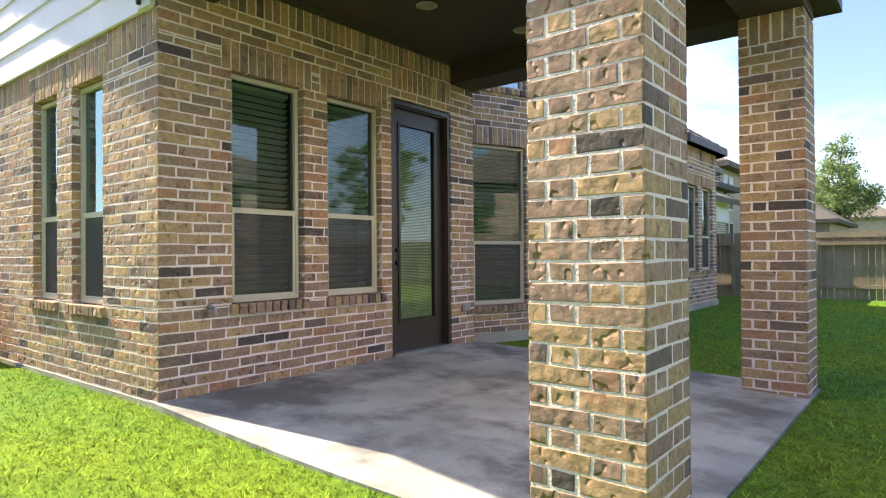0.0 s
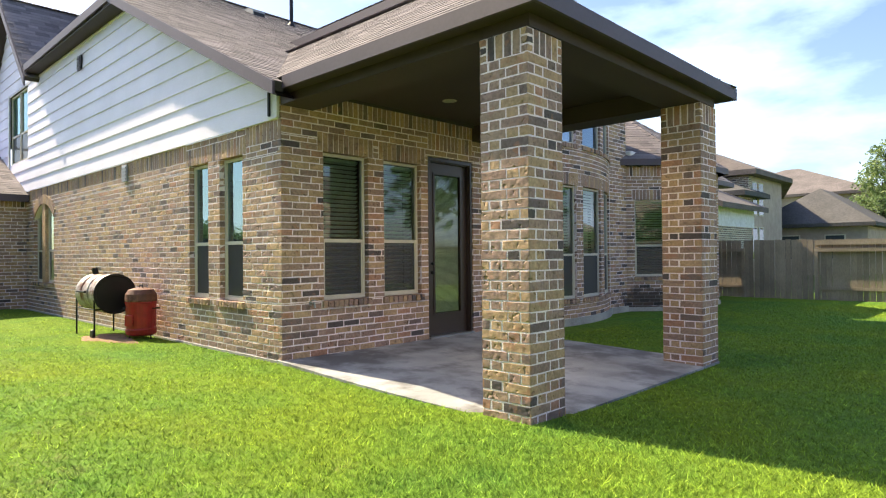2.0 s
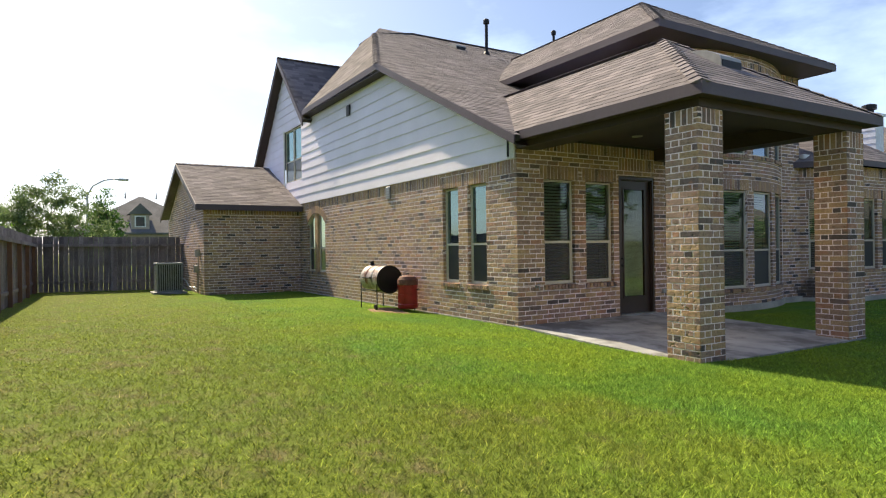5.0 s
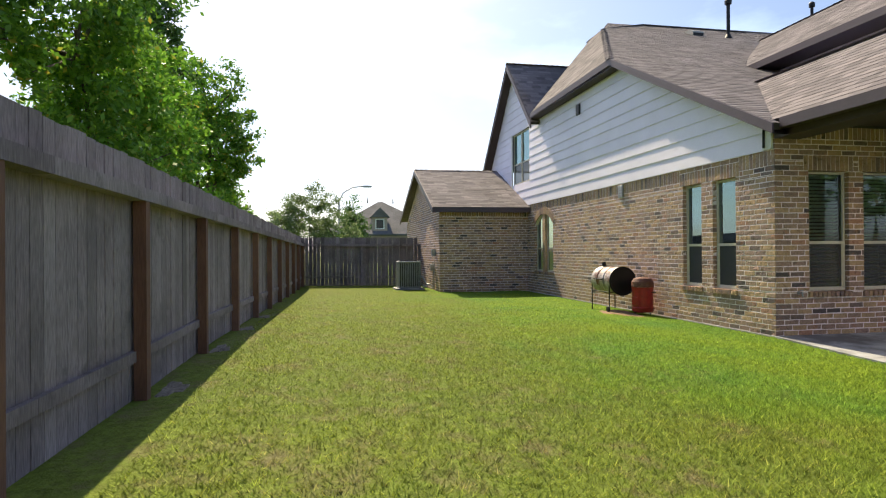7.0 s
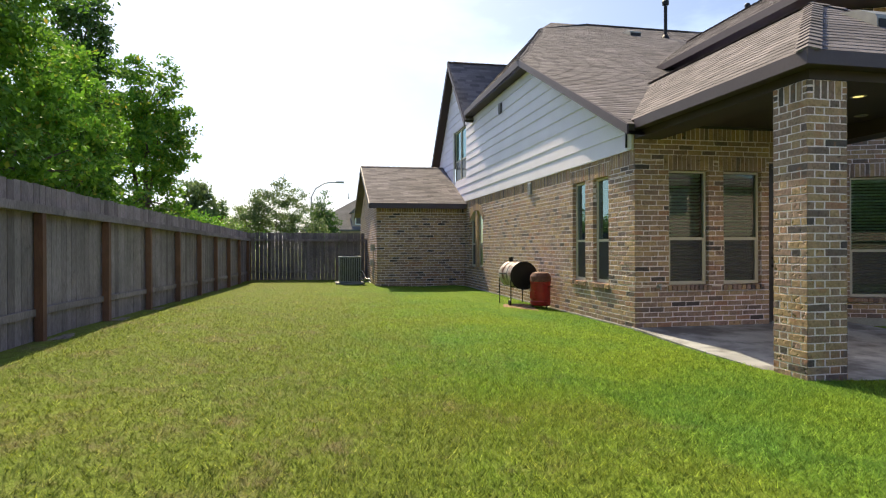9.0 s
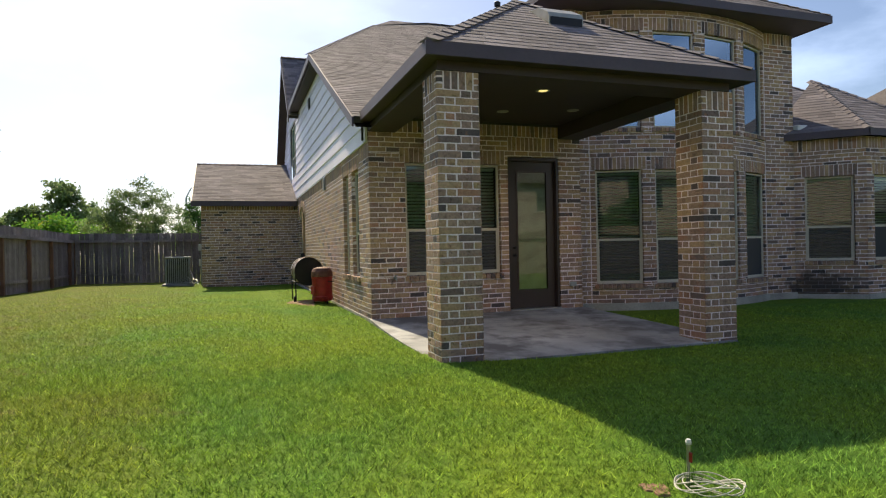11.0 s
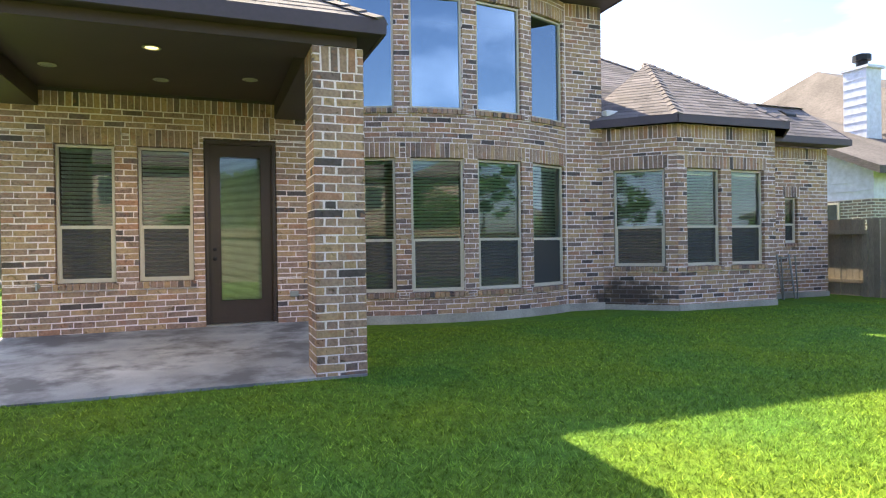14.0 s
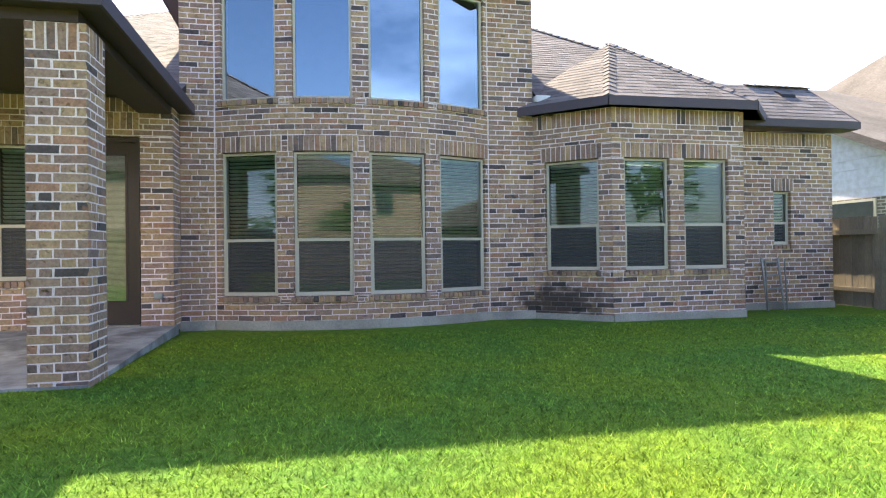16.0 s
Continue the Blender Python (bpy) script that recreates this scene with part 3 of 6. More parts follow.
def window(name, path, u0, u1, z0, z1, rail=0.4, upper="blind", label="", glass=None, arch=False, screen=True, deep=0.065):
    """A single-hung window set back in its opening: frame, sashes, panes, blind."""
    t, n = path.axes((u0 + u1) / 2)
    x, y = path.at((u0 + u1) / 2, -deep)
    w, h = u1 - u0, z1 - z0
    m = Matrix(((-t[0], n[0], 0, x), (-t[1], n[1], 0, y), (0, 0, 1, z0), (0, 0, 0, 1)))
    g = 0.004
    hw = w / 2 - g
    root = new(name)
    root.matrix_world = m
    tagged(root, label or "cream vinyl single-hung window in a brick opening", kind="structure")
    f = 0.034
    bm = bmesh.new()
    add_box(bm, -hw, -hw + f, -0.05, 0.0, g, h - g)
    add_box(bm, hw - f, hw, -0.05, 0.0, g, h - g)
    add_box(bm, -hw + f, hw - f, -0.05, 0.0, h - f - g, h - g)
    add_box(bm, -hw + f, hw - f, -0.05, 0.006, g, g + f)
    part("window_frame", bm, frame_mat, root)
    zr = g + f + (h - 2 * f - 2 * g) * rail if rail else g + f
    s = 0.022
    if rail:
        bm = bmesh.new()
        add_box(bm, -hw + f, hw - f, -0.034, -0.004, zr - 0.022, zr + 0.022)
        add_box(bm, -hw + f, -hw + f + s, -0.03, -0.008, g + f, zr - 0.022)
        add_box(bm, hw - f - s, hw - f, -0.03, -0.008, g + f, zr - 0.022)
        add_box(bm, -hw + f + s, hw - f - s, -0.03, -0.008, g + f, g + f + s)
        part("lower_sash", bm, frame_mat, root)
        pane("lower_pane", -hw + f + s, hw - f - s, -0.018, g + f + s, zr - 0.022, glass_low if screen else glass_mat, root, "glass behind a dark insect screen" if screen else "")
        pane("upper_pane", -hw + f, hw - f, -0.032, zr + 0.022, h - f - g, glass or glass_mat, root)
    else:
        pane("pane", -hw + f, hw - f, -0.032, g + f, h - f - g, glass or glass_mat, root)
    if upper == "blind":
        bm = bmesh.new()
        z = h - f - 0.05
        while z > g + f + 0.03:
            add_box(bm, -hw + f + 0.008, hw - f - 0.008, -0.029, 0.029, -0.0015, 0.0015, m=Matrix.Translation((0, -0.115, z)) @ Matrix.Rotation(radians(30), 4, "X"))
            z -= 0.055
        add_box(bm, -hw + f + 0.004, hw - f - 0.004, -0.14, -0.09, h - f - 0.045, h - f - 0.006)
        for q in (-0.3, 0.3):
            add_box(bm, q * w - 0.001, q * w + 0.001, -0.092, -0.09, g + f + 0.03, h - f - 0.05)
        part("blind", bm, blind_mat, root, "pale slatted blind, lowered")
    return root


def far_brick():
    m, N, L, b = material("far_brick")
    g = N("ShaderNodeNewGeometry")
    sp, cb, ad = N("ShaderNodeSeparateXYZ"), N("ShaderNodeCombineXYZ"), N("ShaderNodeMath")
    L(g.outputs["Position"], sp.inputs[0])
    L(sp.outputs["X"], ad.inputs[0])
    L(sp.outputs["Y"], ad.inputs[1])
    L(ad.outputs[0], cb.inputs[0])
    L(sp.outputs["Z"], cb.inputs[1])
    t = N("ShaderNodeTexBrick")
    t.inputs["Scale"].default_value = 1.0
    t.inputs["Brick Width"].default_value, t.inputs["Row Height"].default_value, t.inputs["Mortar Size"].default_value = 0.25, 0.08, 0.012
    t.inputs["Color1"].default_value, t.inputs["Color2"].default_value, t.inputs["Mortar"].default_value = (0.30, 0.23, 0.18, 1), (0.13, 0.11, 0.11, 1), (0.6, 0.58, 0.52, 1)
    L(cb.outputs[0], t.inputs["Vector"])
    L(t.outputs["Color"], b.inputs["Base Color"])
    b.inputs["Roughness"].default_value = 0.9
    return m


far_brick_mat = far_brick()

# ---- the house: brick walls ----
NEAR_P = (0.5, 2.0)
XD, YG = -4.30, 2.41            # door wall, gable wall

# door wall, facing the yard
door_line = Line((XD, YG), (XD, 6.20))
DW = dict(w1=(0.59, 1.28), w2=(1.56, 2.24), door=(2.395, 3.355))
dw_holes = [(*DW["w1"], 0.74, 2.56), (*DW["w2"], 0.74, 2.56), (*DW["door"], 0.0, 2.70)]
wall_patio = brick_wall("wall_patio", door_line, 0.0, 3.28, (-1.5, 3.5), dw_holes,
                        [(0.0, 3.79, 3.04, 3.28), (0.50, 1.37, 2.56, 2.80), (1.47, 2.33, 2.56, 2.80), (2.395, 3.355, 2.80, 3.04)],
                        [(0.55, 1.32, 0.65, 0.74), (1.52, 2.28, 0.65, 0.74)], seed=2, label="brick wall behind the covered patio, with soldier courses over its openings")
window("window_patio", door_line, *DW["w1"], 0.74, 2.56)
window("window_patio", door_line, *DW["w2"], 0.74, 2.56)

# short return and the flat beginning of the bowed wall
XT = -4.77
brick_wall("wall_return", Line((XD, 6.20), (XT, 6.20)), 0.0, 3.3, NEAR_P, seed=3, limit=60)
arc = Arc((-8.71, 8.80), 4.46, -math.asin(2.12 / 4.46), math.asin(2.12 / 4.46))
brick_wall("wall_tower_flat", Line((XT, 6.20), (XT, 6.68)), 0.0, 5.52, (0, 6), soldiers=[(0.0, 0.48, 5.28, 5.52)], seed=4, limit=140)
brick_wall("wall_tower_flat", Line((XT, 10.92), (XT, 11.68)), 0.0, 5.52, (0, 9), soldiers=[(0.0, 0.76, 5.28, 5.52)], seed=5, limit=200)
S0 = 0.12
AW = [(S0 + 1.115 * k, S0 + 1.115 * k + 0.86) for k in range(4)]
arc_holes = [(a, b, 0.44, 2.56) for a, b in AW] + [(a, b, 3.34, 5.14) for a, b in AW]
arc_sold = [(max(0.01, a - 0.08), min(arc.length - 0.01, b + 0.08), z, z + 0.24) for a, b in AW for z in (2.56, 5.14)]
arc_rows = [(max(0.01, a - 0.05), min(arc.length - 0.01, b + 0.05), z, z + 0.09) for a, b in AW for z in (0.35, 3.25)]
wall_tower = brick_wall("wall_tower", arc, 0.0, 5.52, (-1, 8.8), arc_holes, arc_sold, arc_rows, seed=6, step=0.15, label="bowed two-storey brick wall with four bays of windows")
for a, b in AW:
    window("window_tower", arc, a, b, 0.44, 2.56, rail=0.385)
for a, b in AW:
    window("window_tower_upper", arc, a, b, 3.34, 5.14, rail=0, upper="none", glass=glass_up, label="tall fixed upper window with coated glass that mirrors the sky")
for y in (6.68, 10.92, 11.68):
    part("mortar_joint", box_bm(XT - 0.08, XT - 0.004, y - 0.02, y + 0.02, 0.0, 5.5 if y < 11 else 3.25), mortar, None, kind="structure")
# side of the tower above the patio roof: a brick corner, then siding
brick_wall("wall_tower_side", Line((-5.35, 6.20), (XT, 6.20)), 3.2, 5.52, (0, 4), soldiers=[(0.0, 0.58, 5.28, 5.52)], seed=7, limit=80)
brick_wall("wall_tower_far_side", Line((XT, 11.68), (-6.2, 11.68)), 2.8, 5.52, (0, 12), soldiers=[(0.0, 1.43, 5.28, 5.52)], seed=8, limit=60)

# bay: slanted face, front face, return, and the far wall
XB, XF = -3.90, -4.83
SOOT = "brick wall of the bay, blackened low down at the inner corner"
b1 = Line((XT, 11.68), (XB, 12.64))
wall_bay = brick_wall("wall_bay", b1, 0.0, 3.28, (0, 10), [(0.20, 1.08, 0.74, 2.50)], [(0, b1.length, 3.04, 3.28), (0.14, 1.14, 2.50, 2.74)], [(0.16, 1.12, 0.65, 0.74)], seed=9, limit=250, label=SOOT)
window("window_bay", b1, 0.20, 1.08, 0.74, 2.50)
b2 = Line((XB, 12.64), (XB, 14.97))
brick_wall("wall_bay_front", b2, 0.0, 3.28, (0, 12), [(0.22, 0.99, 0.74, 2.50), (1.25, 2.04, 0.74, 2.50)], [(0, 2.33, 3.04, 3.28), (0.16, 2.10, 2.50, 2.74)], [(0.18, 1.03, 0.65, 0.74), (1.21, 2.08, 0.65, 0.74)], seed=10, limit=250)
window("window_bay", b2, 0.22, 0.99, 0.74, 2.50)
window("window_bay", b2, 1.25, 2.04, 0.74, 2.50)
brick_wall("wall_bay_return", Line((XB, 14.97), (XF, 14.97)), 0.0, 3.28, (0, 12), seed=11, limit=0)
b3 = Line((XF, 14.97), (XF, 17.56))
brick_wall("wall_far", b3, 0.0, 3.16, (0, 13), [(1.34, 1.69, 1.12, 2.09)], [(0, 2.59, 2.92, 3.16), (1.28, 1.75, 2.09, 2.33)], [(1.30, 1.73, 1.04, 1.12)], seed=12, limit=200)
window("window_small", b3, 1.34, 1.69, 1.12, 2.09, label="small cream single-hung window high in the far brick wall")
brick_wall("wall_far_end", Line((XF, 17.56), (-14.0, 17.56)), 0.0, 3.16, (0, 15), seed=13, limit=0)

# gable wall, facing the side yard
gab = Line((-15.75, YG), (XD, YG))
G = lambda x: x + 15.75
gh = [(G(-6.69), G(-6.13), 0.72, 2.56), (G(-5.79), G(-5.20), 0.72, 2.56)]
ga = (G(-14.90), G(-13.35))
gable_holes = gh + [(ga[0], ga[1], 0.74, 2.50)]
brick_wall("wall_gable", gab, 0.0, 2.88, (-3.5, 0), gable_holes,
           [(0.0, G(-6.80), 2.64, 2.88), (G(-6.80), G(-5.10), 2.56, 2.80), (G(-5.10), gab.length, 2.64, 2.88)],
           [(G(-6.75), G(-6.07), 0.63, 0.72), (G(-5.85), G(-5.14), 0.63, 0.72), (ga[0] - 0.05, ga[1] + 0.05, 0.65, 0.74)], seed=14,
           label="long sunlit side wall of mixed tan brick under pale siding")
for a, b, c, d in gh:
    window("window_side", gab, a, b, c, d, upper="none", glass=glass_side, label="narrow cream single-hung window, one of a pair, with a projecting sill")

# garage wing
XE = -15.60
brick_wall("wall_wing", Line((XE, -0.55), (XE, YG + 0.12)), 0.0, 2.74, (0, 0), (), [(0.0, 3.08, 2.50, 2.74)], seed=15, limit=120, label="shaded brick wall of the low wing")
XW2, YW = -23.2, -0.55
ZR, XR = 4.44, -19.15
wt = lambda u: 2.70 + (ZR - 2.78) * (1 - abs((XW2 + u) - XR) / 3.8)
brick_wall("wall_wing_end", Line((XW2, YW), (XE, YW)), 0.0, 4.40, (-8, -4), top=wt, seed=16, limit=60, step=3.8, label="brick gable end of the low wing")


def arch_window():
    """Pair of lights under one segmental arch, split by a brick pier."""
    mid = (ga[0] + ga[1]) / 2
    for a, b in ((ga[0], mid - 0.13), (mid + 0.13, ga[1])):
        window("window_arched", gab, a, b, 0.74, 2.50, upper="none", label="narrow dark window of an arched pair in the side wall")
    bm = bmesh.new()
    add_box(bm, -15.75 + mid - 0.12, -15.75 + mid + 0.12, YG + 0.004, YG + 0.12, 0.74, 2.5)
    part("brick_pier", bm, brick_far_mat, None, kind="structure")
    # filled corners under the arch, and its ring of bricks
    bm = bmesh.new()
    x0, x1 = ga[0] - 15.75, ga[1] - 15.75
    xm, hw, rise = (x0 + x1) / 2, (x1 - x0) / 2, 0.32
    R = (hw * hw + rise * rise) / (2 * rise)
    for s in (-1, 1):
        pts = [(xm + s * hw, 2.5), (xm + s * hw, 2.5 - rise)] + [(xm + s * hw * (1 - k / 8), 2.5 - rise + math.sqrt(R * R - (hw * (1 - k / 8)) ** 2) - (R - rise)) for k in range(1, 9)]
        a = [bm.verts.new((x, YG + 0.006, z)) for x, z in pts]
        b = [bm.verts.new((x, YG + 0.12, z)) for x, z in pts]
        bm.faces.new(a)
        bm.faces.new(b)
        for k in range(len(a)):
            bm.faces.new((a[k], a[(k + 1) % len(a)], b[(k + 1) % len(a)], b[k]))
    fill = part("arch_fill", bm, mortar, None, kind="structure")
    half = math.asin(hw / R)
    n = 20
    verts, faces = [], []
    rng = np.random.default_rng(5)
    for k in range(n):
        a = -half + 2 * half * (k + 0.5) / n
        cx, cz = xm + math.sin(a) * (R + 0.11), 2.5 - R + math.cos(a) * (R + 0.11)
        base = len(verts)
        for u, d, z in brick_verts(2 * half * (R + 0.1) / n - 0.01, 0.2, 0.09, rng):
            verts.append((cx + u * math.cos(a) + z * math.sin(a), YG - 0.016 - d, cz - u * math.sin(a) + z * math.cos(a)))
        faces += [tuple(reversed([i + base for i in f])) for f in BRICK_FACES]
    obj("arch_bricks", mesh_of("arch_bricks", verts, faces, brick_far_mat), fill, kind="stuff")


arch_window()

# pale concrete footing that shows under the brick
for nm, path, out, zt in (("foundation", gab, 0.012, 0.075), ("foundation", arc, 0.05, 0.085), ("foundation", b1, 0.02, 0.045), ("foundation", b2, 0.03, 0.06), ("foundation", b3, 0.03, 0.06), ("foundation", Line((XT, 6.2), (XT, 6.68)), 0.08, 0.085), ("foundation", Line((XT, 10.92), (XT, 11.68)), 0.04, 0.08)):
    bm = bmesh.new()
    n = 16 if path is arc else 1
    last = None
    for k in range(n + 1):
        u = path.length * k / n
        (xo, yo), (xi, yi) = path.at(u, out), path.at(u, -0.15)
        q = [bm.verts.new((xo, yo, -0.3)), bm.verts.new((xo, yo, zt)), bm.verts.new((xi, yi, zt)), bm.verts.new((xi, yi, -0.3))]
        if last:
            for i in range(4):
                bm.faces.new((last[i], last[(i + 1) % 4], q[(i + 1) % 4], q[i]))
        else:
            bm.faces.new(q)
        last = q
    bm.faces.new(last)
    part(nm, bm, foundation_mat, None, "strip of pale concrete footing under the brick", kind="structure")

# added boxes close the rooms behind the glass; the dimness is in their colour
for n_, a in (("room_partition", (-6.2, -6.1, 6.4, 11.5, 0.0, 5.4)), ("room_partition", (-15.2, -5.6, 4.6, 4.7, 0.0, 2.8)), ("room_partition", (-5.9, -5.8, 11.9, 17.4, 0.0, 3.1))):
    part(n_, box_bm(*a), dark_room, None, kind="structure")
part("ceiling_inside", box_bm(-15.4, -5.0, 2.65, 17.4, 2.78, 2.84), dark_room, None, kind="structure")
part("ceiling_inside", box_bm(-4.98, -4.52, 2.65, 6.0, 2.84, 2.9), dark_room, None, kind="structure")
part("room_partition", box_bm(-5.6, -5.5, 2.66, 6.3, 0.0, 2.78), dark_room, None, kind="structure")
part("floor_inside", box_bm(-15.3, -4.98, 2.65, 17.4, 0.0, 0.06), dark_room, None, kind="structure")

# ---- siding ----


def siding(name, left, right, z0, z1, y, exposure, holes, label):
    """Lap boards on a wall at y that faces -y, between left(z) and right(z), round the holes (x0, x1, z0, z1)."""
    rows, z = [], z0
    while z < z1 - 0.02:
        t = min([z + exposure] + [q for q in BREAKS if z + 0.01 < q < z + exposure] + [z1])
        mid = (z + t) / 2
        cuts = [(h[0], h[1]) for h in holes if h[2] < mid < h[3]]
        l0, r0, l1, r1 = left(z + 0.001), right(z + 0.001), left(t - 0.001), right(t - 0.001)
        xs = [(l0, l1)] + [(c, c) for h in cuts for c in h] + [(r0, r1)]
        rows += [(z, t, xs[k], xs[k + 1]) for k in range(0, len(xs), 2) if xs[k + 1][0] - xs[k][0] > 0.05]
        z = t
    bm = bmesh.new()
    for a, b, (x0, X0), (x1, X1) in rows:
        bm.faces.new([bm.verts.new(p) for p in ((x0, y + 0.004, a), (x1, y + 0.004, a), (max(X1, X0 + 0.01), y + 0.004, b), (X0, y + 0.004, b))])
    root = part(name, bm, siding_mat, None, label, kind="structure")
    for a, b, (x0, X0), (x1, X1) in rows:
        X1 = max(X1, X0 + 0.01)
        v = [(x0, y - 0.026, a), (x1, y - 0.026, a), (X1, y - 0.006, b + 0.012), (X0, y - 0.006, b + 0.012), (x0, y, a), (x1, y, a)]
        obj("board", mesh_of("board", v, [(0, 1, 2, 3), (5, 4, 3, 2), (4, 5, 1, 0), (4, 0, 3), (1, 5, 2)], siding_mat), root)
    return root


# outline of the gables
BREAKS = (3.66, 4.42, 5.42, 5.46)


def gable_left(z):
    return -15.5 if z < 2.9 else (-15.6 - (z - 2.86) / 0.445 if z < 4.42 else -16.85 - (7.74 - z))


def gable_right(z):
    if z < 5.46:
        return min(-4.34, -4.13 - (z - 3.11) / 0.487)
    return min(-13.9, -16.85 + (7.74 - z))


siding("wall_siding", gable_left, gable_right, 2.88, 7.72, YG - 0.01, 0.268, [(-17.12, -15.33, 3.66, 5.42)], "pale blue-white lap siding on the gables above the brick")
gw = Line((-17.12, YG), (-15.33, YG))
window("window_gable", gw, 0.0, 0.88, 3.66, 5.42, upper="none", glass=glass_side, deep=0.02, label="upper window of a pair in the siding, pale frame")
window("window_gable", gw, 0.91, 1.79, 3.66, 5.42, upper="none", glass=glass_side, deep=0.02, label="upper window of a pair in the siding, pale frame")
part("window_trim", box_bm(-17.2, -17.12, YG - 0.045, YG - 0.02, 3.6, 5.48), white_paint, None, kind="structure")
part("trim", box_bm(-4.50, -4.31, YG - 0.05, YG - 0.012, 2.885, 3.22), white_paint, None, "pale corner board under the eave", kind="structure")

# siding on the side of the tower above the low roof
bm = bmesh.new()
add_box(bm, -8.85, -5.35, 6.22, 6.3, 3.2, 5.56)
tw = part("wall_tower_siding", bm, siding_mat, None, "pale lap siding beside the brick tower", kind="structure")
z = 3.6
while z < 5.5:
    me = mesh_of("board", [(-8.85, 6.19, z), (-5.36, 6.19, z), (-5.36, 6.212, min(z + 0.28, 5.55)), (-8.85, 6.212, min(z + 0.28, 5.55)), (-8.85, 6.215, z), (-5.36, 6.215, z)], [(0, 1, 2, 3), (5, 4, 3, 2), (4, 5, 1, 0)], siding_mat)
    obj("board", me, tw)
    z += 0.268

# ---- roofs ----


def plane_of(poly):
    a, b, c = (np.array(p, float) for p in poly[:3])
    n = np.cross(b - a, c - a)
    n /= np.linalg.norm(n)
    return (n if n[2] > 0 else -n), a


def clip(poly, p, n):
    """The part of a convex polygon (2D) on the side of p that n points to."""
    out = []
    for a, b in zip(poly, poly[1:] + poly[:1]):
        da, db = (a - p) @ n, (b - p) @ n
        if da >= 0:
            out.append(a)
        if (da > 0) != (db > 0) and abs(da - db) > 1e-9:
            out.append(a + (b - a) * da / (da - db))
    return out


def roof_plane(name, poly, label="weathered brown asphalt shingle roof", row=0.145, tab=0.33, lift=0.0, pieces=0, near=(0, 0), far=False, seed=1):
    """poly: corners of a convex slope, its eave first. Courses of overlapping shingles on a felted deck."""
    poly = [np.array(p, float) for p in poly]
    n, o = plane_of(poly)
    ex = poly[1] - poly[0]
    ex /= np.linalg.norm(ex)
    up = np.cross(n, ex)
    if up[2] < 0:
        up = -up
    P = [np.array([(q - o) @ ex, (q - o) @ up]) for q in poly]
    if sum(a[0] * b[1] - a[1] * b[0] for a, b in zip(P, P[1:] + P[:1])) < 0:
        P, poly = P[::-1], poly[::-1]
    bm = bmesh.new()
    tv = [bm.verts.new(q + n * lift) for q in poly]
    bv = [bm.verts.new(q + n * (lift - 0.1)) for q in poly]
    bm.faces.new(tv)
    bm.faces.new(list(reversed(bv)))
    for k in range(len(tv)):
        j = (k + 1) % len(tv)
        bm.faces.new((tv[k], bv[k], bv[j], tv[j]))
    root = part(name, bm, underlay if not far else roof_far_mat, None, label, kind="structure")
    if far:
        return root
    rng = np.random.default_rng(seed)
    vs, fs, cands = [], [], []
    hi, lo = max(q[1] for q in P), min(q[1] for q in P)
    y, k = lo - 0.01, 0
    while y < hi:
        band = clip(clip(P, np.array([0, y]), np.array([0, 1.0])), np.array([0, y + row]), np.array([0, -1.0]))
        if len(band) >= 3:
            x, x1 = min(q[0] for q in band), max(q[0] for q in band)
            x -= rng.uniform(0, tab)
            while x < x1:
                w = tab * rng.uniform(0.55, 1.35)
                c = clip(clip(band, np.array([x + 0.002, 0]), np.array([1.0, 0])), np.array([x + w, 0]), np.array([-1.0, 0]))
                x += w
                if len(c) < 3:
                    continue
                th = 0.0055 + rng.choice([0, 0.002])
                cands.append((c, y, th))
        y += row
        k += 1
    def tri3(c, y, th):
        m = len(c)
        t = [o + ex * q[0] + up * q[1] + n * (lift + 0.002 + th * (1 - (q[1] - y) / row * 0.75)) for q in c]
        b = [o + ex * q[0] + up * q[1] + n * (lift - 0.001) for q in c]
        return t + b, [tuple(range(m))] + [(i, i + m, (i + 1) % m + m, (i + 1) % m) for i in range(m)]
    if pieces:
        cands.sort(key=lambda q: float(np.hypot(*((o + ex * q[0][0][0] + up * q[0][0][1])[:2] - near))))
    for i, (c, y, th) in enumerate(cands):
        v, f = tri3(c, y, th)
        if i < pieces:
            PIECES.append((root, "shingle", None, (v, f)))
        else:
            base = len(vs)
            vs += v
            fs += [tuple(a + base for a in q) for q in f]
    if vs:
        obj("shingles", mesh_of("shingles", vs, fs, shingle_far), root, kind="stuff")
    return root


def hip_cap(name, a, b, mat=None, r=0.07):
    """Ridge cap from a to b."""
    a, b = Vector(a), Vector(b)
    d = b - a
    n = max(1, int(d.length / 0.2))
    side = d.cross(Vector((0, 0, 1))).normalized()
    upv = side.cross(d).normalized()
    v, f = [], []
    for k in range(n):
        p, q = a + d * (k / n), a + d * ((k + 1.15) / n)
        base = len(v)
        for e, z in ((p, 0.034), (q, 0.018)):
            v += [e - side * 0.12 + upv * (z - 0.05), e + upv * z, e + side * 0.12 + upv * (z - 0.05)]
        f += [tuple(i + base for i in g) for g in ((0, 1, 4, 3), (1, 2, 5, 4), (0, 3, 5, 2), (2, 1, 0))]
    return obj(name, mesh_of(name, v, f, shingle_far), None, kind="structure", label="row of shingle ridge caps")


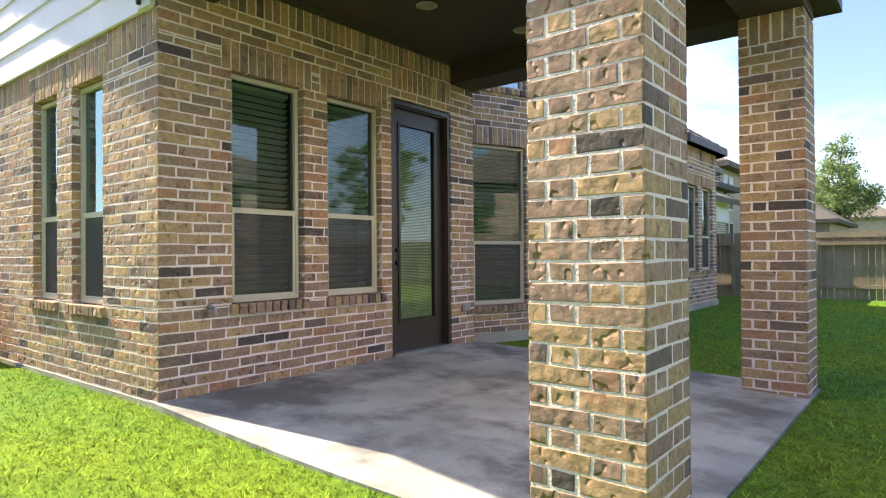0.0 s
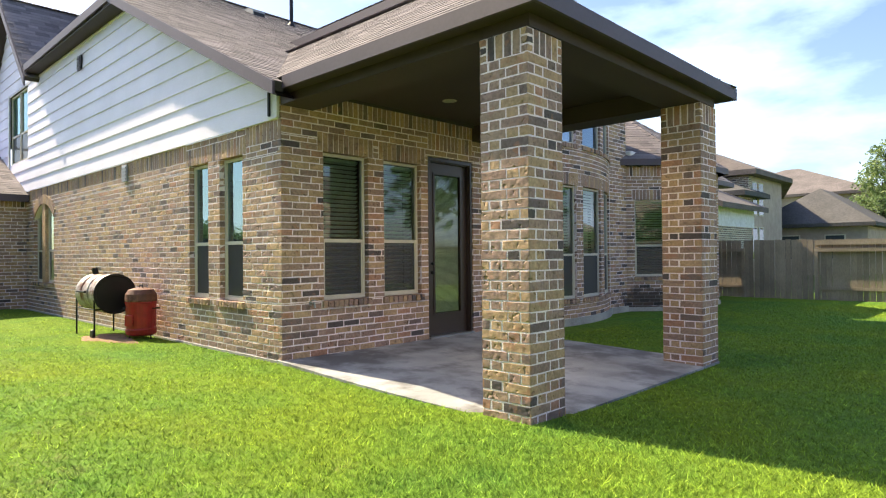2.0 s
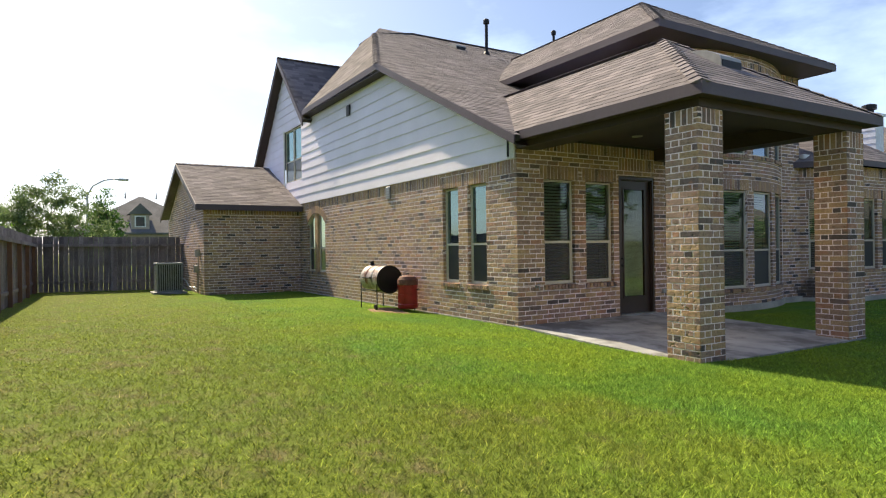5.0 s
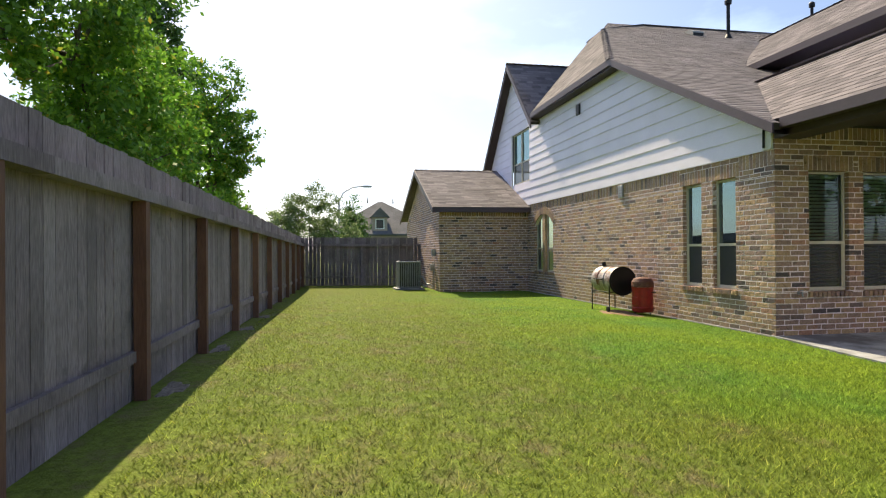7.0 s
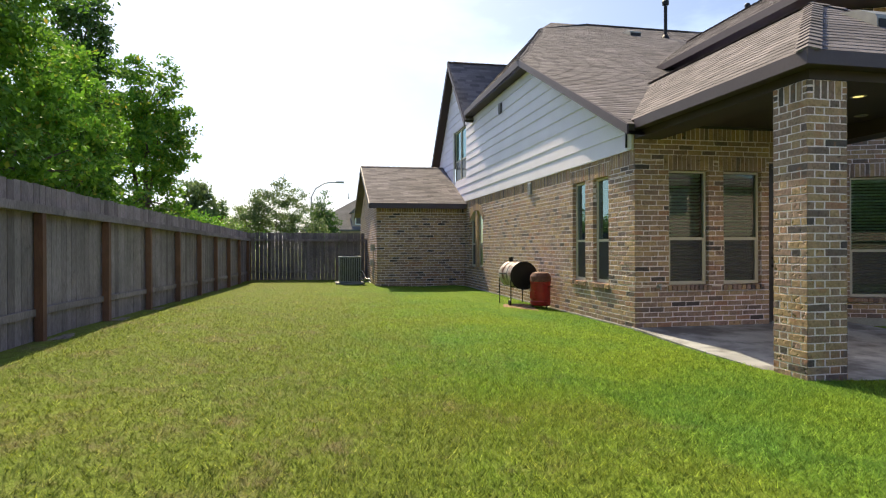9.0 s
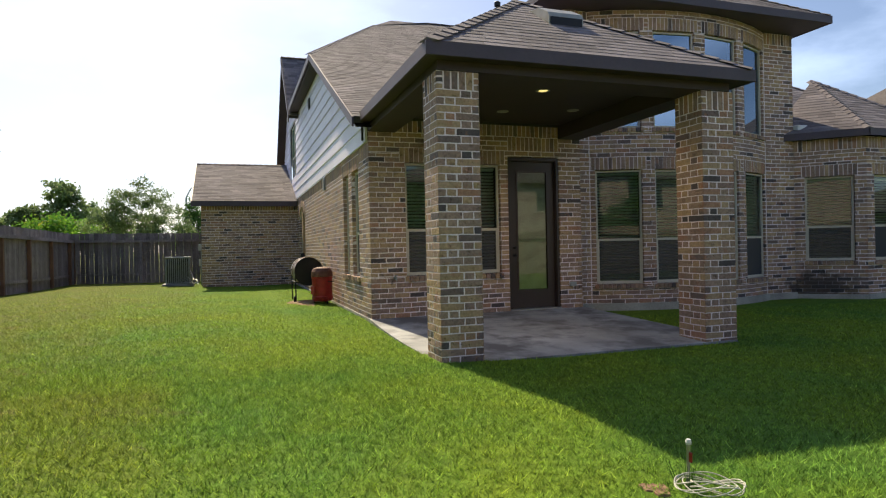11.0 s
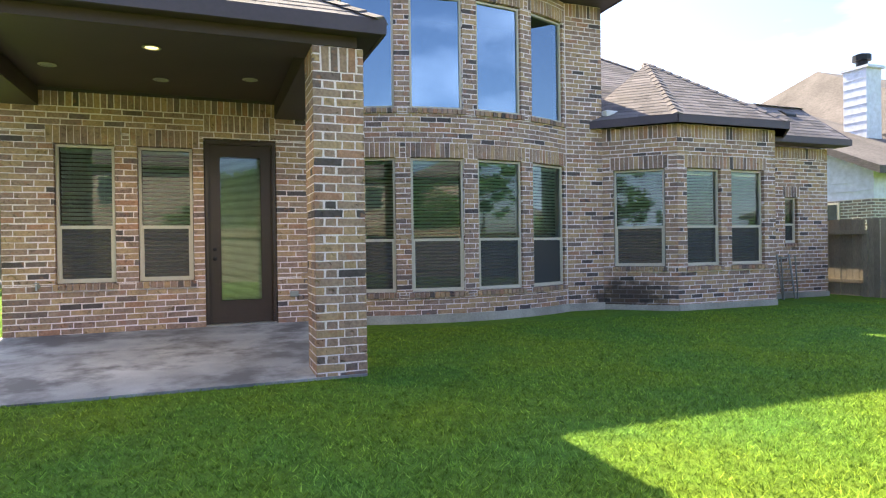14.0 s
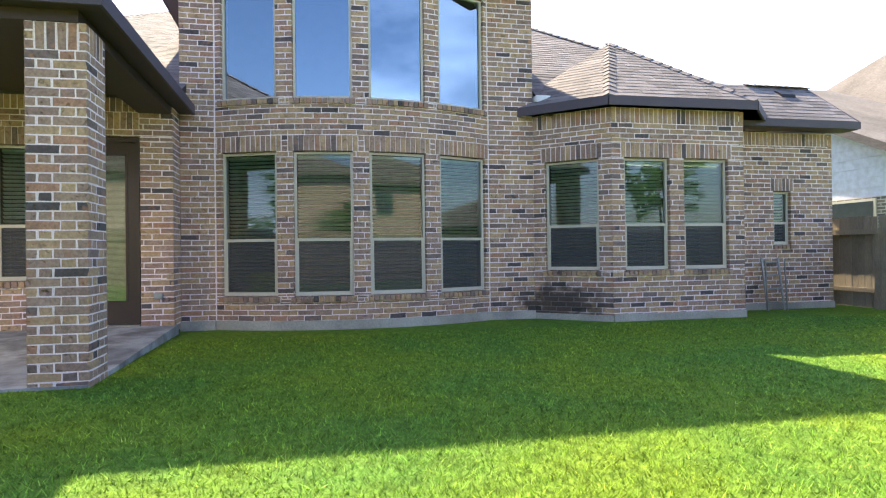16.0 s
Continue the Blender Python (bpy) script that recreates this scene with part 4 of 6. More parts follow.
def fascia(a, b, h=0.2, t=0.03, name="fascia", mat=None, label="dark brown painted fascia board"):
    a, b = Vector(a), Vector(b)
    d = (b - a)
    flat = Vector((d.x, d.y, 0)).normalized()
    s = Vector((flat.y, -flat.x, 0)) * t
    v = [a, b, b + s, a + s]
    w = [q - Vector((0, 0, h)) for q in v]
    me = mesh_of(name, v + w, [(0, 1, 2, 3), (7, 6, 5, 4), (0, 4, 5, 1), (1, 5, 6, 2), (2, 6, 7, 3), (3, 7, 4, 0)], mat or trim_mat)
    return obj(name, me, None, label, kind="structure")


# patio roof
PX, PY0, PY1, PZ = -0.65, 2.25, 6.39, 3.27
APX = (-2.85, 4.32, 4.72)
BKX = -7.2
roof_plane("roof_patio_front", [(PX, PY0, PZ), (PX, PY1, PZ), APX], pieces=150, near=(0.5, 4.3), seed=21)
roof_plane("roof_patio_side", [(-4.27, PY0, PZ), (PX, PY0, PZ), APX, (BKX, 4.32, 4.72)], pieces=200, near=(0, 0), seed=22)
roof_plane("roof_patio_far_side", [(PX, PY1, PZ), (-4.27, PY1, PZ), (BKX, 4.32, 4.72), APX], seed=23)
hip_cap("hip_cap", (PX, PY0, PZ), APX)
hip_cap("hip_cap", (PX, PY1, PZ), APX)
hip_cap("ridge_cap", APX, (BKX, 4.32, 4.72))
fascia((PX, PY0, PZ - 0.005), (PX, PY1, PZ - 0.005), 0.14)
fascia((-3.97, PY0, PZ - 0.005), (PX + 0.03, PY0, PZ - 0.005), 0.14)
fascia((PX + 0.03, PY1, PZ - 0.005), (-4.74, PY1, PZ - 0.005), 0.14)
# ceiling and beams
part("ceiling_patio", box_bm(-4.295, -0.72, 2.29, 6.195, 3.262, 3.282), soffit_mat, None, "very dark brown patio ceiling", kind="structure")
part("beam_front", box_bm(-1.26, -0.80, 2.40, 6.18, 3.03, 3.258), soffit_mat, None, "dark boxed beam over the brick pillars", kind="structure")
part("beam_side", box_bm(-4.29, -1.263, 2.40, 2.84, 3.03, 3.258), soffit_mat, None, "dark boxed side beam of the patio", kind="structure")
part("beam_far_side", box_bm(-4.29, -1.263, 5.76, 6.18, 3.03, 3.258), soffit_mat, None, "dark boxed side beam of the patio", kind="structure")
part("soffit", box_bm(-0.798, PX - 0.002, PY0 + 0.002, PY1 - 0.002, 3.132, 3.147), soffit_mat, None, "dark soffit strip", kind="structure")
part("soffit", box_bm(-4.27, -0.80, PY0 + 0.002, 2.398, 3.132, 3.147), soffit_mat, None, "dark soffit strip", kind="structure")
part("soffit", box_bm(-4.75, -0.80, 6.182, PY1 - 0.002, 3.132, 3.147), soffit_mat, None, "dark soffit strip", kind="structure")

# the great slope that faces the yard, from the patio eave up to the ridge
MS = 0.487
MZ = lambda x: 3.27 + MS * (-4.13 - x)
RX = -17.7
GT = (-9.05, 2.12, MZ(-9.05))
roof_plane("roof_main", [(-4.22, 2.12, MZ(-4.22)), (-4.22, 6.3, MZ(-4.22)), (RX, 6.3, MZ(RX)), (-15.62, 5.14, MZ(-15.62)), GT], seed=24, label="broad weathered shingle slope of the main roof")
roof_plane("roof_main_upper", [(-7.0, 6.3, MZ(-7.0)), (-7.0, 13.4, MZ(-7.0)), (RX, 13.4, MZ(RX)), (RX, 6.3, MZ(RX))], seed=25)
HE0, HE1 = (-14.38, 2.12, 5.63), (-9.05, 2.12, GT[2])
roof_plane("roof_hip", [HE0, HE1, (-15.62, 5.14, MZ(-15.62)), (-16.6, 5.14, MZ(-15.62))], seed=26, label="steep shingle slope over the gable siding")
hip_cap("hip_cap", GT, (-15.62, 5.14, MZ(-15.62)))
fascia(HE0, HE1, 0.15)
part("soffit", box_bm(-14.45, -8.95, 2.13, YG - 0.012, 5.462, 5.48), soffit_mat, None, "dark soffit strip", kind="structure")
part("soffit", box_bm(-9.35, -9.03, 2.125, YG + 0.02, 5.485, 5.54), soffit_mat, None, "dark soffit strip", kind="structure")
# right-hand rake board and its soffit
roof_plane("roof_main_toe", [(-3.96, 2.12, MZ(-3.96)), (-3.96, 2.25, MZ(-3.96)), (-4.22, 2.25, MZ(-4.22)), (-4.22, 2.12, MZ(-4.22))], seed=41)
fascia(GT, (-3.95, 2.12, MZ(-3.95)), 0.15, label="brown rake board of the gable")
v = [(-9.2, 2.15, MZ(-9.2) - 0.16), (-3.97, 2.15, MZ(-3.97) - 0.16), (-3.97, YG, MZ(-3.97) - 0.16), (-9.2, YG, MZ(-9.2) - 0.16)]
obj("soffit", mesh_of("soffit", v + [(a, b, c + 0.02) for a, b, c in v], [(0, 3, 2, 1), (4, 5, 6, 7), (0, 1, 5, 4), (2, 3, 7, 6)], soffit_mat), None, "dark soffit strip", kind="structure")

# second, steeper gable
G2, G2Z = -16.85, 7.90
for s, xe in ((1, -14.3), (-1, -20.15)):
    ze = G2Z - abs(xe - G2)
    roof_plane("roof_steep_gable", [(xe, 2.10, ze), (xe, 8.0, ze), (G2, 8.0, G2Z), (G2, 2.10, G2Z)] if s > 0 else [(xe, 8.0, ze), (xe, 2.10, ze), (G2, 2.10, G2Z), (G2, 8.0, G2Z)], seed=27 + s)
    fascia((G2, 2.10, G2Z - 0.01), (xe, 2.10, ze - 0.01), 0.2) if s < 0 else fascia((G2, 2.10, G2Z - 0.01), (-14.3, 2.10, G2Z - (-14.3 - G2) - 0.01), 0.2)
v = [(G2, 2.12, G2Z - 0.2), (-20.1, 2.12, G2Z - 0.2 - 3.35), (-20.1, YG, G2Z - 0.2 - 3.35), (G2, YG, G2Z - 0.2)]
obj("soffit", mesh_of("soffit", v, [(0, 1, 2, 3)], soffit_mat), None, "dark soffit strip", kind="structure")
hip_cap("ridge_cap", (G2, 2.10, G2Z), (G2, 7.0, G2Z))

# higher ridge behind
roof_plane("roof_back", [(-24.0, 7.76, 7.0), (-17.66, 7.76, 9.93), (-17.66, 14.0, 9.93), (-24.0, 14.0, 7.0)][::1], seed=29, far=True)
hip_cap("ridge_cap", (-17.66, 7.76, MZ(-17.7)), (-17.66, 12.0, MZ(-17.7)))
roof_plane("roof_back_hip", [(-17.0, 5.14, MZ(-15.62)), (-15.6, 5.14, MZ(-15.62)), (-17.66, 7.76, 9.93)], seed=30)

# upper roof over the tower
TE, TY0, TY1, TZ = -3.99, 5.60, 11.83, 5.68
TR = 0.62
TA = (-7.15, 8.8, TZ + 3.22 * TR)
roof_plane("roof_tower_front", [(TE, TY0, TZ), (TE, TY1, TZ), TA], seed=31)
roof_plane("roof_tower_side", [(-9.3, TY0, TZ), (TE, TY0, TZ), TA, (-12.6, 8.8, TA[2])], seed=32)
roof_plane("roof_tower_far_side", [(TE, TY1, TZ), (-9.3, TY1, TZ), (-12.6, 8.8, TA[2]), TA], seed=33)
hip_cap("hip_cap", (TE, TY0, TZ), TA)
hip_cap("hip_cap", (TE, TY1, TZ), TA)
hip_cap("ridge_cap", TA, (-12.6, 8.8, TA[2]))
fascia((TE, TY0, TZ - 0.005), (TE, TY1, TZ - 0.005), 0.15)
fascia((-9.3, TY0, TZ - 0.005), (TE + 0.03, TY0, TZ - 0.005), 0.15)
fascia((TE + 0.03, TY1, TZ - 0.005), (-9.3, TY1, TZ - 0.005), 0.15)
part("soffit_tower", box_bm(-9.3, TE - 0.002, TY0 + 0.002, TY1 - 0.002, 5.535, 5.555), trim_mat, None, "brown soffit under the upper eave", kind="structure")

# roof of the bay and of the far wing
BA = (-6.0, 13.70, 5.02)
e0, e1, e2, e3 = (-4.95, 11.27, 3.415), (-3.74, 12.52, 3.415), (-3.70, 15.07, 3.415), (-4.95, 16.3, 3.415)
roof_plane("roof_bay", [e0, e1, BA], pieces=60, near=(0, 10), seed=34)
roof_plane("roof_bay", [e1, e2, BA], pieces=80, near=(0, 10), seed=35)
roof_plane("roof_bay", [e2, e3, BA], seed=36)
for p in (e1, e2):
    hip_cap("hip_cap", p, BA)
for a, b in ((e0, e1), (e1, e2), (e2, e3)):
    fascia(Vector(a) - Vector((0, 0, 0.005)), Vector(b) - Vector((0, 0, 0.005)), 0.14)
FE, FY, FZ = -4.48, 17.80, 3.33
FT = (-10.72, 11.72, 7.48)
RG = -5.70
roof_plane("roof_far", [(FE, 11.8, FZ), (FE, FY, FZ), (RG, FY, 4.26), (RG, 11.8, 4.26)], seed=37, label="shingle slope over the far wing")
roof_plane("roof_far_back", [(-7.0, FY, 3.33), (-7.0, 16.75, 3.33), (RG, 16.75, 4.26), (RG, FY, 4.26)], seed=42)
roof_plane("roof_far_upper", [(-5.77, 11.8, 4.11), (-5.77, 16.67, 4.11), FT, (FT[0], 11.8, FT[2])], seed=43)
roof_plane("roof_far_end", [(-5.77, 16.67, 4.11), (-17.0, 16.67, 4.11), FT], seed=38)
hip_cap("hip_cap", (-5.77, 16.67, 4.11), FT)
hip_cap("ridge_cap", (RG, 16.4, 4.26), (RG, FY, 4.26))
fascia((FE, 14.9, FZ - 0.005), (FE, FY, FZ - 0.005), 0.13)
fascia((FE + 0.03, FY, FZ - 0.005), (RG, FY, 4.255), 0.13, label="dark brown rake board")
fascia((RG, FY, 4.255), (-7.0, FY, FZ - 0.005), 0.13, label="dark brown rake board")
obj("gable_end", mesh_of("gable_end", [(-4.85, 17.54, 3.10), (-6.9, 17.54, 3.10), (RG, 17.54, 4.15), (-4.85, 17.50, 3.10), (-6.9, 17.50, 3.10), (RG, 17.50, 4.15)], [(0, 1, 2), (5, 4, 3), (0, 3, 4, 1), (1, 4, 5, 2), (2, 5, 3, 0)], siding_mat), None, kind="structure")
part("soffit", box_bm(-4.83, FE - 0.002, 14.9, FY - 0.002, 3.185, 3.20), soffit_mat, None, "dark soffit strip", kind="structure")
bm = bmesh.new()
q = [bm.verts.new(p) for p in ((-4.94, 11.3, 3.285), (-3.75, 12.53, 3.285), (-3.71, 15.06, 3.285), (-4.94, 16.2, 3.285))]
bm.faces.new(q)
bmesh.ops.solidify(bm, geom=bm.faces, thickness=0.02)
part("soffit", bm, soffit_mat, None, "dark soffit under the bay eave", kind="structure")

# roof of the low wing
roof_plane("roof_wing", [(-15.28, -0.80, 2.78), (-15.28, 2.40, 2.78), (XR, 2.40, ZR), (XR, -0.80, ZR)], seed=39, label="shingle roof of the low wing")
roof_plane("roof_wing", [(-23.5, 2.40, 2.78), (-23.5, -0.80, 2.78), (XR, -0.80, ZR), (XR, 2.40, ZR)], seed=40, far=True)
fascia((-15.28, -0.80, 2.775), (-15.28, 2.38, 2.775), 0.16)
fascia((XR, -0.80, ZR - 0.005), (-15.28, -0.80, 2.775), 0.18)
fascia((-23.5, -0.80, 2.775), (XR, -0.80, ZR - 0.005), 0.18)
hip_cap("ridge_cap", (XR, -0.80, ZR), (XR, 2.40, ZR))

# ---- patio slab ----


def slab():
    n = 24
    bm = bmesh.new()
    def z(x):
        return 0.085 - 0.11 * (x + 4.3) / 3.5
    pts = [(-4.40, 2.38)] + [(-4.30 + 3.505 * k / n, 2.38 - 0.05 * math.sin(math.pi * k / n)) for k in range(n + 1)] + [(-0.795, 6.235), (-4.25, 6.235), (-4.40, 6.235)]
    t = [bm.verts.new((x, y, z(x))) for x, y in pts]
    b = [bm.verts.new((x, y, -0.2)) for x, y in pts]
    f = bm.faces.new(t)
    bm.faces.new(list(reversed(b)))
    for k in range(len(t)):
        j = (k + 1) % len(t)
        bm.faces.new((t[k], b[k], b[j], t[j]))
    bmesh.ops.triangulate(bm, faces=[f])
    part("patio_slab", bm, concrete, None, "grey stained concrete patio slab", kind="structure")


slab()

# ---- pillars ----


def pillar(name, x0, y0, zb, seed):
    """Square brick pillar; each course is stretcher, half and quarter in turn."""
    w = 0.475
    rng = np.random.default_rng(seed)
    core = part(name, box_bm(x0 + 0.001, x0 + w - 0.001, y0 + 0.001, y0 + w - 0.001, zb - 0.1, 3.029, bev=0.006), mortar, None, "square pillar of tan, rust and charcoal brick under the patio roof", category="pillar", group="patio pillars")
    faces = [Line((x0 + w, y0), (x0 + w, y0 + w)), Line((x0, y0), (x0 + w, y0)), Line((x0, y0 + w), (x0, y0)), Line((x0 + w, y0 + w), (x0, y0 + w))]
    for k, path in enumerate(faces):
        z, c, rects = zb, 0, []
        while z < 2.78:
            cuts = (0.0, 0.265, 0.385, w) if (c + (k % 2)) % 2 else (0.0, 0.088, 0.205, w)
            rects += [(a, b, z, z + 0.0795, 0.0) for a, b in zip(cuts, cuts[1:])]
            z += 0.0795
            c += 1
        rects += [(0, 0.075, z + j * (3.03 - z) / 3, z + (j + 1) * (3.03 - z) / 3, 0) for j in range(3)]
        rects += [(w - 0.065, w, z + j * (3.03 - z) / 3, z + (j + 1) * (3.03 - z) / 3, 0) for j in range(3)]
        n = 4
        rects += [(0.075 + j * (w - 0.14) / n, 0.075 + (j + 1) * (w - 0.14) / n, z, 3.03, 0.0) for j in range(n)]
        rects = to_corners(rects, w)
        lay(core, path, rects, (x0 + w / 2, y0), rng, depth=0.03, limit=(115 if k < 2 else 35))
    return core


pillar("pillar", -1.285, 2.385, -0.03, 51)
pillar("pillar", -1.285, 5.765, -0.07, 52)

# ---- the patio door ----


def patio_door():
    y0, y1, zb, zt = 4.810, 5.760, 0.085, 2.695
    X = XD - 0.10
    root = empty("door_patio", (X, (y0 + y1) / 2, zb), "dark brown patio door with a full glass panel, shut")
    root["kind"] = "structure"
    inv = Matrix.Translation((-X, -(y0 + y1) / 2, -zb))

    def P(name, boxes, mat, parent=root, label="", bev=0.0):
        bm = bmesh.new()
        for b in boxes:
            add_box(bm, *b, m=inv, bev=bev)
        return part(name, bm, mat, parent, label)

    P("door_frame", [(X - 0.06, X + 0.06, y0, y0 + 0.055, zb, zt), (X - 0.06, X + 0.06, y1 - 0.055, y1, zb, zt), (X - 0.06, X + 0.06, y0 + 0.055, y1 - 0.055, zt - 0.06, zt)], door_mat)
    P("brick_mould", [(X + 0.06, X + 0.09, y0, y0 + 0.04, zb, zt), (X + 0.06, X + 0.09, y1 - 0.04, y1, zb, zt), (X + 0.06, X + 0.09, y0 + 0.04, y1 - 0.04, zt - 0.045, zt)], door_mat)
    a, b, c, d = y0 + 0.057, y1 - 0.057, zb + 0.03, zt - 0.062
    g0, g1, h0, h1 = a + 0.135, b - 0.135, c + 0.31, d - 0.16
    leaf = P("door_leaf", [(X - 0.03, X + 0.015, a, g0, c, d), (X - 0.03, X + 0.015, g1, b, c, d), (X - 0.03, X + 0.015, g0, g1, c, h0), (X - 0.03, X + 0.015, g0, g1, h1, d)], door_mat)
    P("glazing_bead", [(X + 0.015, X + 0.027, g0 - 0.022, g0 + 0.006, h0 - 0.022, h1 + 0.022), (X + 0.015, X + 0.027, g1 - 0.006, g1 + 0.022, h0 - 0.022, h1 + 0.022),
                       (X + 0.015, X + 0.027, g0 + 0.006, g1 - 0.006, h0 - 0.022, h0 + 0.006), (X + 0.015, X + 0.027, g0 + 0.006, g1 - 0.006, h1 - 0.006, h1 + 0.022)], door_mat, leaf)
    mid = (y0 + y1) / 2
    gl = obj("pane", mesh_of("pane", [(0, g0 - mid, h0 - zb), (0, g1 - mid, h0 - zb), (0, g1 - mid, h1 - zb), (0, g0 - mid, h1 - zb)], [(0, 1, 2, 3)], glass_mat), leaf)
    gl.visible_shadow = False
    bm = bmesh.new()
    z = h1 - 0.03
    while z > h0 + 0.02:
        add_box(bm, -0.009, 0.009, g0 + 0.01, g1 - 0.01, -0.001, 0.001, m=inv @ Matrix.Translation((X - 0.022, 0, z)) @ Matrix.Rotation(radians(35), 4, "Y"))
        z -= 0.0165
    part("blind", bm, blind_mat, leaf, "pale narrow-slatted blind behind the glass")
    for z, r in ((1.16, 0.026), (1.03, 0.031)):
        bm = bmesh.new()
        lathe(bm, [(r, 0), (r, 0.008), (r * 0.45, 0.012), (r * 0.45, 0.03), (r * 0.9, 0.036), (r * 0.9, 0.055), (r * 0.4, 0.062)], 14, m=inv @ Matrix.Translation((X + 0.015, a + 0.06, z)) @ Matrix.Rotation(radians(90), 4, "Y"))
        part("deadbolt" if z > 1.1 else "door_knob", bm, black_metal, leaf, "dark bronze fitting")
    P("threshold", [(X - 0.06, XD + 0.03, y0, y1, zb - 0.02, zb + 0.026)], grey_metal)
    # dark sheet added behind the door glass for the unlit room
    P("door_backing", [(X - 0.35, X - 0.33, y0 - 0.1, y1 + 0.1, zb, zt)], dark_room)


patio_door()

# ---- lamps in the patio ceiling ----


def downlight(x, y, lit):
    e = empty("recessed_light", (x, y, 3.262), "round recessed ceiling light, " + ("switched on" if lit else "switched off, pale trim ring"), "ceiling light", "recessed patio lights")
    bm = bmesh.new()
    lathe(bm, [(0.07, -0.001), (0.088, -0.003), (0.095, -0.008), (0.082, -0.014), (0.068, -0.012), (0.067, -0.002)], 24)
    part("trim_ring", bm, plain("light_trim", (0.36, 0.33, 0.28), 0.5), e)
    bm = bmesh.new()
    lathe(bm, [(0.064, -0.001), (0.064, -0.006), (0.04, -0.010)], 20)
    part("lens", bm, lamp_glow if lit else plain("lamp_off", (0.25, 0.24, 0.2), 0.4), e)


downlight(-2.13, 4.33, True)
downlight(-3.43, 4.33, False)
downlight(-3.10, 5.36, False)
downlight(-3.12, 3.19, False)
lamp = new("ceiling_lamp", bpy.data.lights.new("ceiling_lamp", "SPOT"))
lamp.data.energy, lamp.data.color, lamp.data.spot_size, lamp.data.spot_blend, lamp.data.shadow_soft_size = 55, (1.0, 0.76, 0.42), radians(150), 0.6, 0.06
lamp.matrix_world = look((-2.13, 4.33, 3.24), (-2.14, 4.33, 0))

# ---- small fittings on the walls ----


def fitting(name, label, category, boxes, mat, at, bev=0.004):
    bm = bmesh.new()
    for b in boxes:
        add_box(bm, *b, bev=bev)
    ob = part(name, bm, mat, None, label, category=category)
    ob.matrix_world = Matrix.Translation(at)
    return ob


# hose tap left of the first patio window
tap = empty("hose_tap", (XD, 2.80, 0.72), "weathered brass hose tap on the brick wall", "tap")
bm = bmesh.new()
tube(bm, (0, 0, 0), (0.07, 0, 0), 0.012)
tube(bm, (0.07, 0, 0.02), (0.085, 0, -0.05), 0.014, 0.012)
part("spout", bm, grey_metal, tap)
bm = bmesh.new()
lathe(bm, [(0.028, 0), (0.032, 0.006), (0.028, 0.012), (0.01, 0.014)], 12, m=Matrix.Translation((0.06, 0, 0.035)))
part("tap_wheel", bm, grey_metal, tap)
bm = bmesh.new()
lathe(bm, [(0.03, 0), (0.026, 0.008)], 12, m=Matrix.Rotation(radians(90), 4, "Y"))
part("wall_flange", bm, grey_metal, tap)
# outlet right of the door
o = empty("outdoor_outlet", (XD, 6.0, 0.50), "grey weatherproof outlet box on the brick wall", "outlet")
part("outlet_box", box_bm(0, 0.04, -0.06, 0.06, -0.04, 0.04, bev=0.005), grey_metal, o)
part("flip_cover", box_bm(0.041, 0.052, -0.055, 0.055, -0.035, 0.038, bev=0.003), plain("cover_grey", (0.28, 0.29, 0.29), 0.5), o)
# wall vent and gable louvre
mb = empty("wall_vent", (-9.11, YG, 2.70), "small grey louvred exhaust vent high on the brick side wall", "vent")
part("vent_frame", box_bm(-0.11, 0.11, -0.035, -0.002, -0.14, 0.14, bev=0.006), grey_metal, mb)
for k in range(4):
    part("louvre", box_bm(-0.09, 0.09, -0.046, -0.036, -0.11 + 0.06 * k, -0.08 + 0.06 * k), plain("vent_grey", (0.22, 0.22, 0.23), 0.4), mb)
gv = empty("gable_vent", (-11.37, YG - 0.035, 5.06), "small dark louvred vent in the siding", "vent")
part("vent_frame", box_bm(-0.11, 0.11, -0.03, 0.0, -0.14, 0.14, bev=0.004), black_metal, gv)
for k in range(4):
    part("louvre", box_bm(-0.09, 0.09, -0.045, -0.031, -0.11 + 0.06 * k, -0.08 + 0.06 * k), black_metal, gv)
fl = empty("flood_light", (-4.45, YG - 0.05, 3.05), "dark bracket at the corner under the eave", "bracket")
part("bracket", box_bm(-0.014, 0.014, -0.03, 0.0, -0.14, 0.14, bev=0.004), black_metal, fl)
# meters on the wing's end wall
for x, z in ((-16.3, 1.35), (-16.5, 0.85)):
    g = empty("wall_meter", (x, YW, z), "grey service fitting on the end wall of the wing", "meter", "service fittings")
    part("meter_case", box_bm(-0.08, 0.08, -0.14, -0.002, -0.11, 0.11, bev=0.01), grey_metal, g)
    bm = bmesh.new()
    tube(bm, (0, -0.05, -0.11), (0, -0.05, -z + 0.1 + 0.02), 0.014)
    part("conduit", bm, grey_metal, g)


# ---- roof vents and pipes ----
def roof_pipe(x, y, h, r=0.05):
    z = MZ(x)
    e = empty("vent_pipe", (x, y, z), "dark metal flue pipe with a cap rising from the roof", "roof pipe", "roof pipes")
    bm = bmesh.new()
    tube(bm, (0, 0, -0.2), (0, 0, h), r)
    part("pipe", bm, black_metal, e)
    bm = bmesh.new()
    lathe(bm, [(r, h - 0.1), (r * 1.9, h - 0.08), (r * 2.0, h + 0.04), (r * 1.2, h + 0.09)], 14)
    part("cap", bm, black_metal, e)
    bm = bmesh.new()
    lathe(bm, [(r * 2.6, -0.14), (r * 2.2, 0.0), (r * 1.15, 0.12)], 14)
    part("flashing", bm, black_metal, e)


